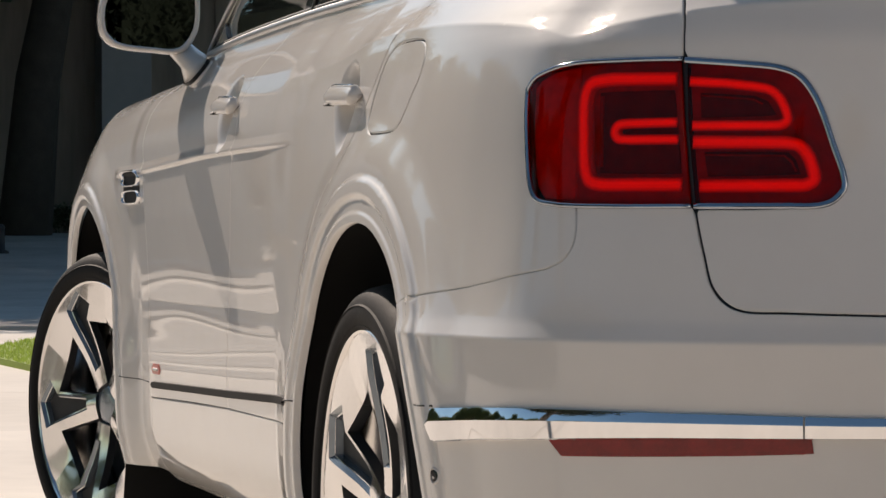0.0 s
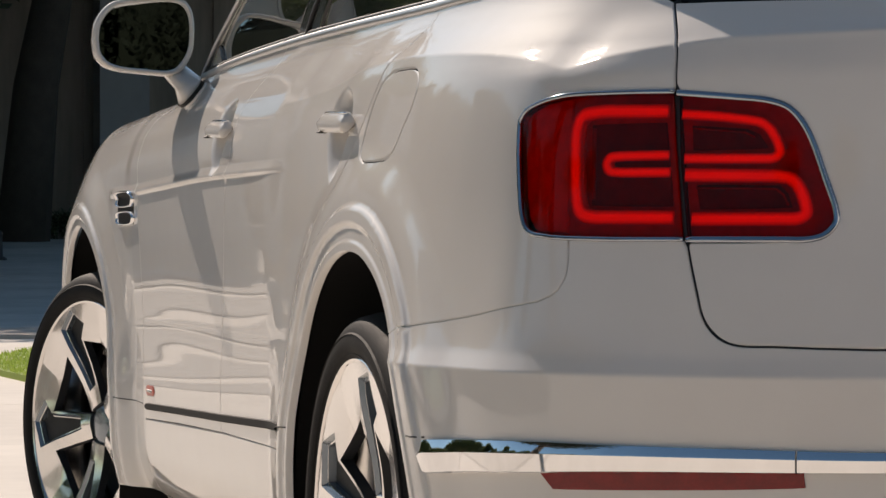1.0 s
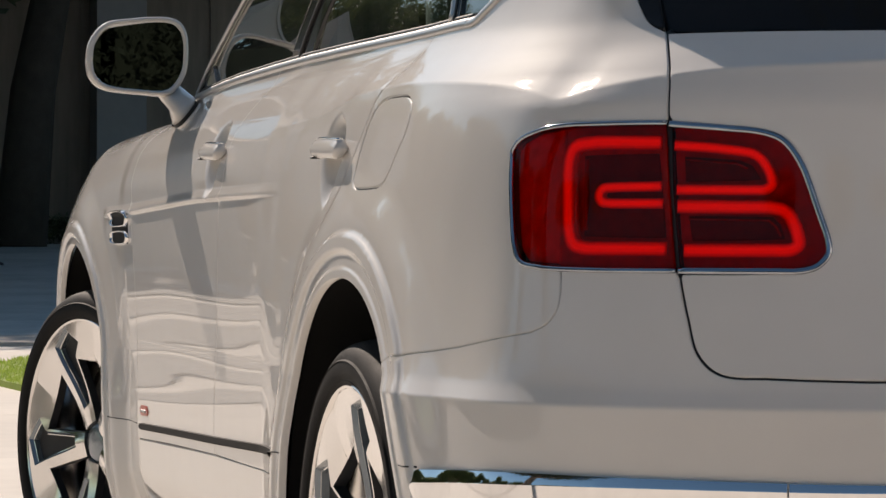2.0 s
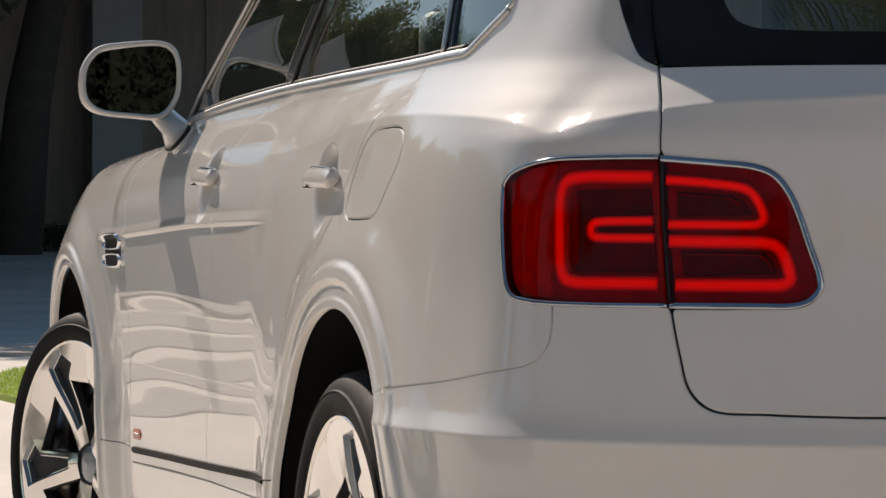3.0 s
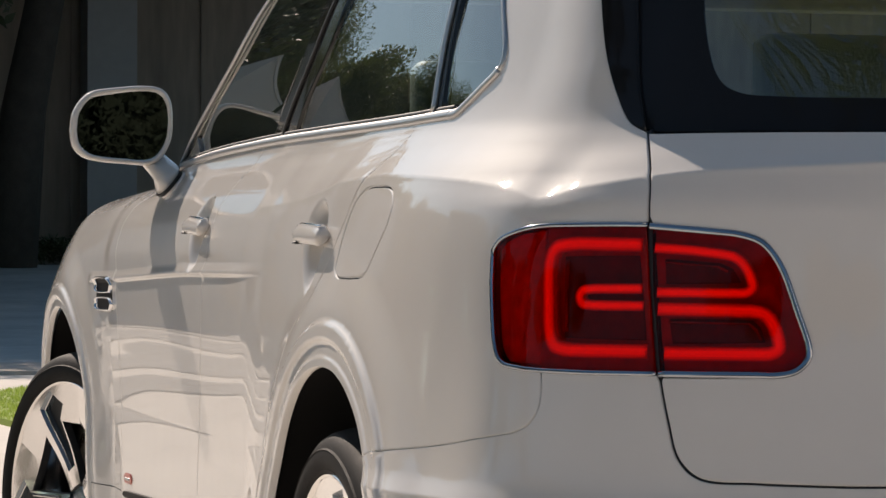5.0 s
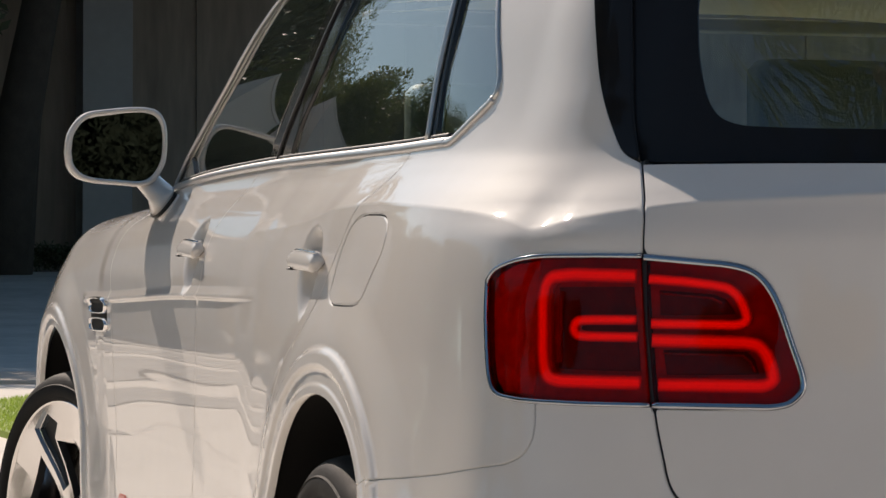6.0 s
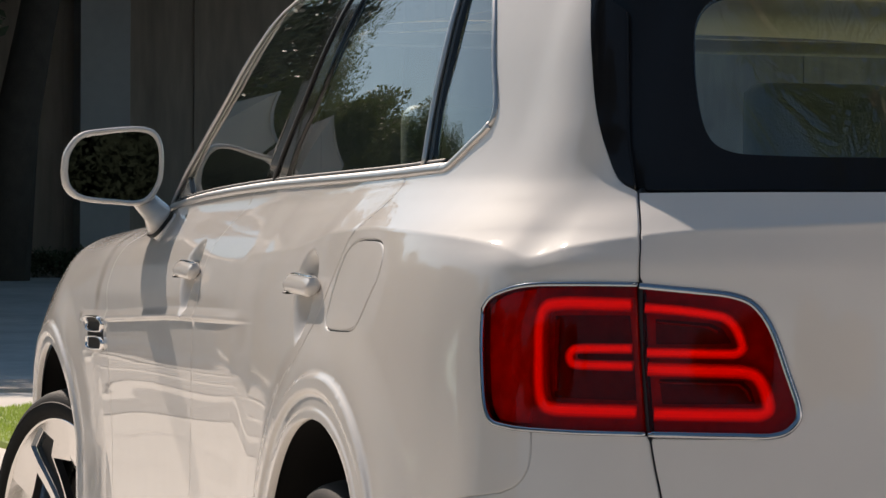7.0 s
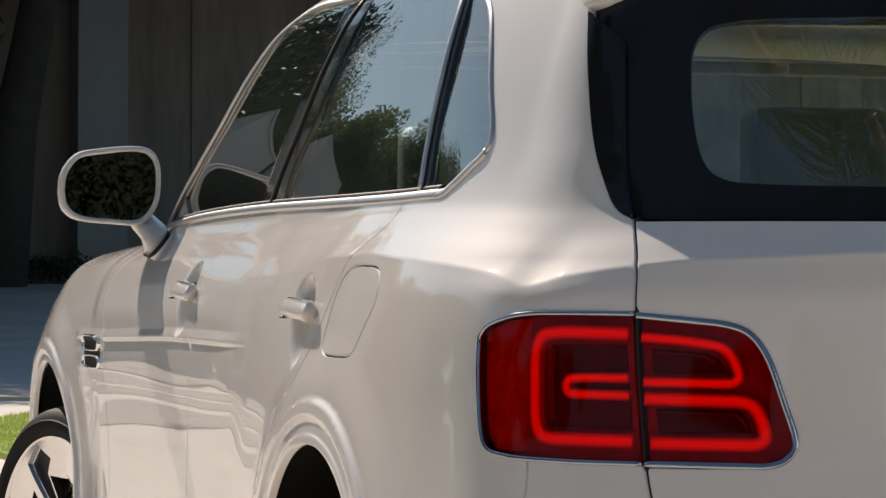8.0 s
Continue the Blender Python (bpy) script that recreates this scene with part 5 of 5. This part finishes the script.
def tree(at, height, seed, leaf, label, lean=(0, 0), n=9000, size=0.16, bark=None):
    r = random.Random(seed)
    root = thing("tree", at, label, "tree", "trees across the street")
    bm = bmesh.new()
    top = Vector((lean[0], lean[1], height * 0.55))
    trunk = [Vector((0, 0, -0.3)), Vector((lean[0] * 0.2, lean[1] * 0.2, height * 0.2)), Vector((lean[0] * 0.6, lean[1] * 0.6, height * 0.4)), top]
    tube(bm, trunk, [height * 0.035, height * 0.028, height * 0.024, height * 0.016])
    spots = []
    for k in range(13):
        a = k * 2.4 + r.uniform(-0.3, 0.3)
        reach = height * r.uniform(0.16, 0.34)
        start = trunk[2].lerp(top, r.random())
        tip = start + Vector((math.cos(a) * reach, math.sin(a) * reach, height * r.uniform(0.08, 0.42)))
        mid = start.lerp(tip, 0.5) + Vector((0, 0, -0.03 * height))
        tube(bm, [start, mid, tip], [height * 0.012, height * 0.008, height * 0.003], 6)
        spots += [tip, tip.lerp(mid, 0.5) + Vector((r.uniform(-1, 1), r.uniform(-1, 1), r.uniform(0, 1))) * height * 0.06]
    part("trunk", bm, bark or BARK, root)
    part("crown", leaf_cloud(n, spots, height * 0.125, size, seed), leaf, root, flat=True)
    return root


tree((-14, 52, 0.5), 11.5, 1, LEAF, "broad sunlit olive-green tree with gaps in its crown")
tree((-22, 46, 0.3), 10.0, 2, LEAF, "broad sunlit olive-green tree with gaps in its crown")
tree((-7, 58, 0.7), 12.5, 3, LEAF, "tall leafy tree with an uneven crown")
tree((-31, 50, 0.4), 12.0, 4, LEAF, "tall leafy tree with an uneven crown")
tree((-1, 60, 0.8), 11.0, 5, LEAF, "tall leafy tree with an uneven crown")
tree((-18, 66, 0.9), 13.0, 7, LEAF, "tall leafy tree with an uneven crown")
tree((6.0, 60, 0.75), 17.0, 6, LEAF_SHADED, "leaning tree coloured dark for its backlit side", lean=(1.6, 0), n=12000, bark=BARK_SHADED)
tree((14, 56, 0.75), 14.0, 8, LEAF_SHADED, "unseen tree in a darkened leaf colour, added to shade the street", n=12000)

# these trees stand out of view, added only to throw shade on the street
tree((0.6, 47, 0.4), 12.5, 11, LEAF_SHADED, "unseen tree in a darkened leaf colour, added to shade the street", n=12000)
tree((-1.8, 38.5, 0.1), 12.0, 16, LEAF_SHADED, "unseen tree in a darkened leaf colour, added to shade the street", n=16000)
tree((0.2, 42.5, 0.2), 13.0, 17, LEAF_SHADED, "unseen tree in a darkened leaf colour, added to shade the street", n=16000)
tree((1.6, 54, 0.6), 12.5, 12, LEAF_SHADED, "unseen tree in a darkened leaf colour, added to shade the street", n=12000)
# unseen tree row and hedges, added to keep horizon glow off the doors
for k in range(9):
    tree((-62 + 7.0 * k, 62 - 2.2 * (k % 2) - 0.7 * abs(8 - k), 0.6), 9.5 + (k * 7 % 5) * 0.5, 40 + k, LEAF, "unseen leafy tree in a row added to cover the bright horizon", n=7000, size=0.22)
for k in range(8):
    hd = thing("screen_hedge", (-66 + 9.0 * k, 66.5, 0.9), "unseen tall hedge added to block horizon glow from the paint", "hedge", "tall hedges beyond the street")
    r = random.Random(80 + k)
    part("foliage", leaf_cloud(5000, [Vector((r.uniform(-4.4, 4.4), r.uniform(-0.6, 0.6), r.uniform(0.4, 5.6))) for _ in range(60)], 0.9, 0.2, 90 + k), LEAF, hd, flat=True)
    bm = bmesh.new()
    # dark box among the leaves stands for the hedge's shaded inside
    box(bm, (-4.4, -0.3, -0.2), (4.4, 0.3, 5.2), 0.1)
    part("stem", bm, BARK_SHADED, hd)
# unseen trees placed for window reflections and street shade, and a low house
# the tallest three were added to cover bright sky mirrored in the paint
for x, y, h, sd in ((-5.8, 46, 13.5, 101), (-12.5, 48, 10.5, 102), (-20, 46, 11.5, 103), (-26, 43, 10.5, 107), (-3.2, 57, 17, 104), (1.0, 62, 18, 105), (4.6, 64, 17, 106)):
    tree((x, y, 0.3), h, sd, LEAF, "unseen leafy tree placed for reflections and shade on the street", n=30000, size=0.085)
# added row, out of view, that keeps bright low sky off the side paint
for k in range(8):
    tree((-22.5 + 0.8 * (k % 3), -7 + 4.6 * k, 0.0), 0.9 + 0.24 * math.hypot(21.5, 4.6 * k - 6.3) + (k * 5 % 4) * 0.25, 110 + k, LEAF, "unseen leafy tree in a row added to hide low sky from the paint", n=11000, size=0.17)
low_house = thing("low_house", (-7, 29, 0), "pale grey low house with two sloping roofs", "house")
for x0, x1, z0, z1 in ((-6.5, -5.2, 4.6, 6.4), (-9.0, -7.3, 4.0, 5.9)):
    for name, mat, y0, y1, lo, hi in (("wall", GREY_STUCCO, 0.0, 3.5, None, 0.0), ("roof", GREY_STUCCO, -0.06, 3.7, 0.004, 0.07)):
        bm = bmesh.new()
        box(bm, (x0 + 7, y0, 0), (x1 + 7, y1, 1))
        for v in bm.verts:
            t = (v.co.x - (x0 + 7)) / (x1 - x0)
            top = z0 + (z1 - z0) * t
            v.co.z = top + hi if v.co.z > 0.5 else (-0.1 if lo is None else top + lo)
        part(name, bm, mat, low_house, flat=True)
# low shrubs along the house front
for k in range(9):
    x = 2.5 + k * 1.1
    sh = thing("shrub", (x, 64.3, 0.93), "low dark shrub against the house front", "shrub", "shrubs along the house")
    r = random.Random(k)
    spots = [Vector((r.uniform(-0.5, 0.5), r.uniform(-0.3, 0.3), r.uniform(0.15, 0.5))) for _ in range(8)]
    part("foliage", leaf_cloud(900, spots, 0.28, 0.06, 30 + k), LEAF_SHADED, sh, flat=True)
    bm = bmesh.new()
    for q in spots[:4]:
        tube(bm, [(0, 0, -0.1), q], [0.02, 0.006], 5)
    part("stem", bm, BARK, sh)

# bollard at the street
post = thing("bollard", (4.35, 50.0, rise(0, 50.0)), "dark iron bollard standing on the street", "bollard")
bm = bmesh.new()
lathe(bm, [(-0.02, 0.001), (-0.02, 0.16), (0.03, 0.15), (0.06, 0.085), (0.42, 0.075), (0.45, 0.09), (0.50, 0.06), (0.53, 0.001)], 24)
bmesh.ops.rotate(bm, verts=bm.verts, matrix=Matrix.Rotation(radians(-90), 3, "Y"))
part("shaft", bm, IRON, post)

# unseen house, trees and hedges round the driveway, added for reflections and bounced light
# white house front behind the camera, added to brighten the car's rear
bounce_house = thing("bounce_house", (10, -13.4, 0), "unseen white house front added to bounce sunlight onto the car", "house")


def bounce_block(name, lo, hi, mat, label="", bevel=0.02):
    bm = bmesh.new()
    base = Vector(bounce_house.location)
    box(bm, Vector(lo) - base, Vector(hi) - base, bevel)
    return part(name, bm, mat, bounce_house, label, flat=True)


bounce_block("wall", (1.6, -13.8, -0.1), (26, -13.4, 7.2), WHITE_WALL)
bounce_block("roof", (1.2, -20, 7.2), (26.6, -13.0, 7.5), ROOFING)
for k in range(4):
    x = 5.2 + k * 4.8
    bounce_block("window", (x, -13.42, 1.0), (x + 1.8, -13.36, 2.6), BLACK_GLOSS)
    bounce_block("window_frame", (x - 0.08, -13.4, 0.92), (x + 1.88, -13.33, 1.0), GREY_WALL)
# out-of-view tree added so the tailgate glass border mirrors something dark
tree((-10.5, 0.2, 0), 10.0, 15, LEAF_SHADED, "unseen tall dark-leaved tree added to darken the glass reflection", n=16000, size=0.13)
tree((-14, -17, 0), 6.5, 14, LEAF, "leafy green tree at the edge of the driveway", n=8000)
# out-of-view trees in the near-black leaf, added for dark reflections
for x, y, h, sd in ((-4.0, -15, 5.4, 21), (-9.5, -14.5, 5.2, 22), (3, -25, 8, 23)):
    tree((x, y, 0), h, sd, HEDGE_SHADED, "unseen dense tree coloured near-black for dark reflections", n=14000, size=0.11)
for k in range(7):
    x = -9.5 + k * 2.0
    hd = thing("hedge", (x - 1.8, -12.0, 0), "hedge coloured near-black for its shade, placed for the mirror", "hedge", "hedges behind the driveway")
    r = random.Random(60 + k)
    part("foliage", leaf_cloud(12000, [Vector((r.uniform(-0.9, 0.9), r.uniform(-0.5, 0.5), r.uniform(0.2, 2.7))) for _ in range(40)], 0.42, 0.035, 70 + k), HEDGE_SHADED, hd, flat=True)
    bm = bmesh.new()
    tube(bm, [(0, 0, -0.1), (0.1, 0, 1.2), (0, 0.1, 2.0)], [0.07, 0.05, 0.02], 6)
    # near-black box behind the leaves stands in for the hedge's inner shade
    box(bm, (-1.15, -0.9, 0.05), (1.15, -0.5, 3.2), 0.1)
    part("stem", bm, HEDGE_SHADED, hd)
# palm behind the camera, seen only in the glass
palm = thing("palm_tree", (3.1, -5.6, 0), "tall palm tree with long feathered fronds", "palm tree")
bm = bmesh.new()
tube(bm, [(0, 0, -0.2), (-0.5, 0.4, 3.5), (-1.5, 1.2, 7.5), (-2.6, 2.0, 10.8)], [0.26, 0.21, 0.18, 0.16], 14)
part("trunk", bm, BARK, palm)
r = random.Random(9)
for k in range(15):
    a, up = k * 2.39996, r.uniform(-0.2, 1.0)
    way = Vector((math.cos(a), math.sin(a), 0))
    L = r.uniform(2.2, 3.6)
    spine = [Vector((-2.6, 2.0, 10.8)) + way * L * t + Vector((0, 0, up * L * t - (0.75 + 0.3 * up) * L * t * t)) for t in [i / 14 for i in range(15)]]
    bm = bmesh.new()
    tube(bm, spine, [0.03 - 0.0018 * i for i in range(15)], 5)
    for i in range(2, 15):
        for q in range(2):
            t = i - q / 2 - r.uniform(0, 0.3)
            j = int(t) if t < 14 else 13
            p = spine[j].lerp(spine[min(14, j + 1)], t - j)
            for sgn in (-1, 1):
                side = way.cross(Vector((0, 0, 1))) * sgn
                tip = p + side * (0.55 * (1 - 0.5 * t / 14)) + way * r.uniform(0.1, 0.6) + Vector((r.uniform(-0.1, 0.1), r.uniform(-0.1, 0.1), r.uniform(-0.5, 0.05)))
                w = way * 0.022
                bm.faces.new([bm.verts.new(v) for v in (p - w, p + w, p.lerp(tip, 0.6) + w * 1.4, tip, p.lerp(tip, 0.6) - w * 1.4)])
    part("frond", bm, PALM_LEAF, palm, flat=True)
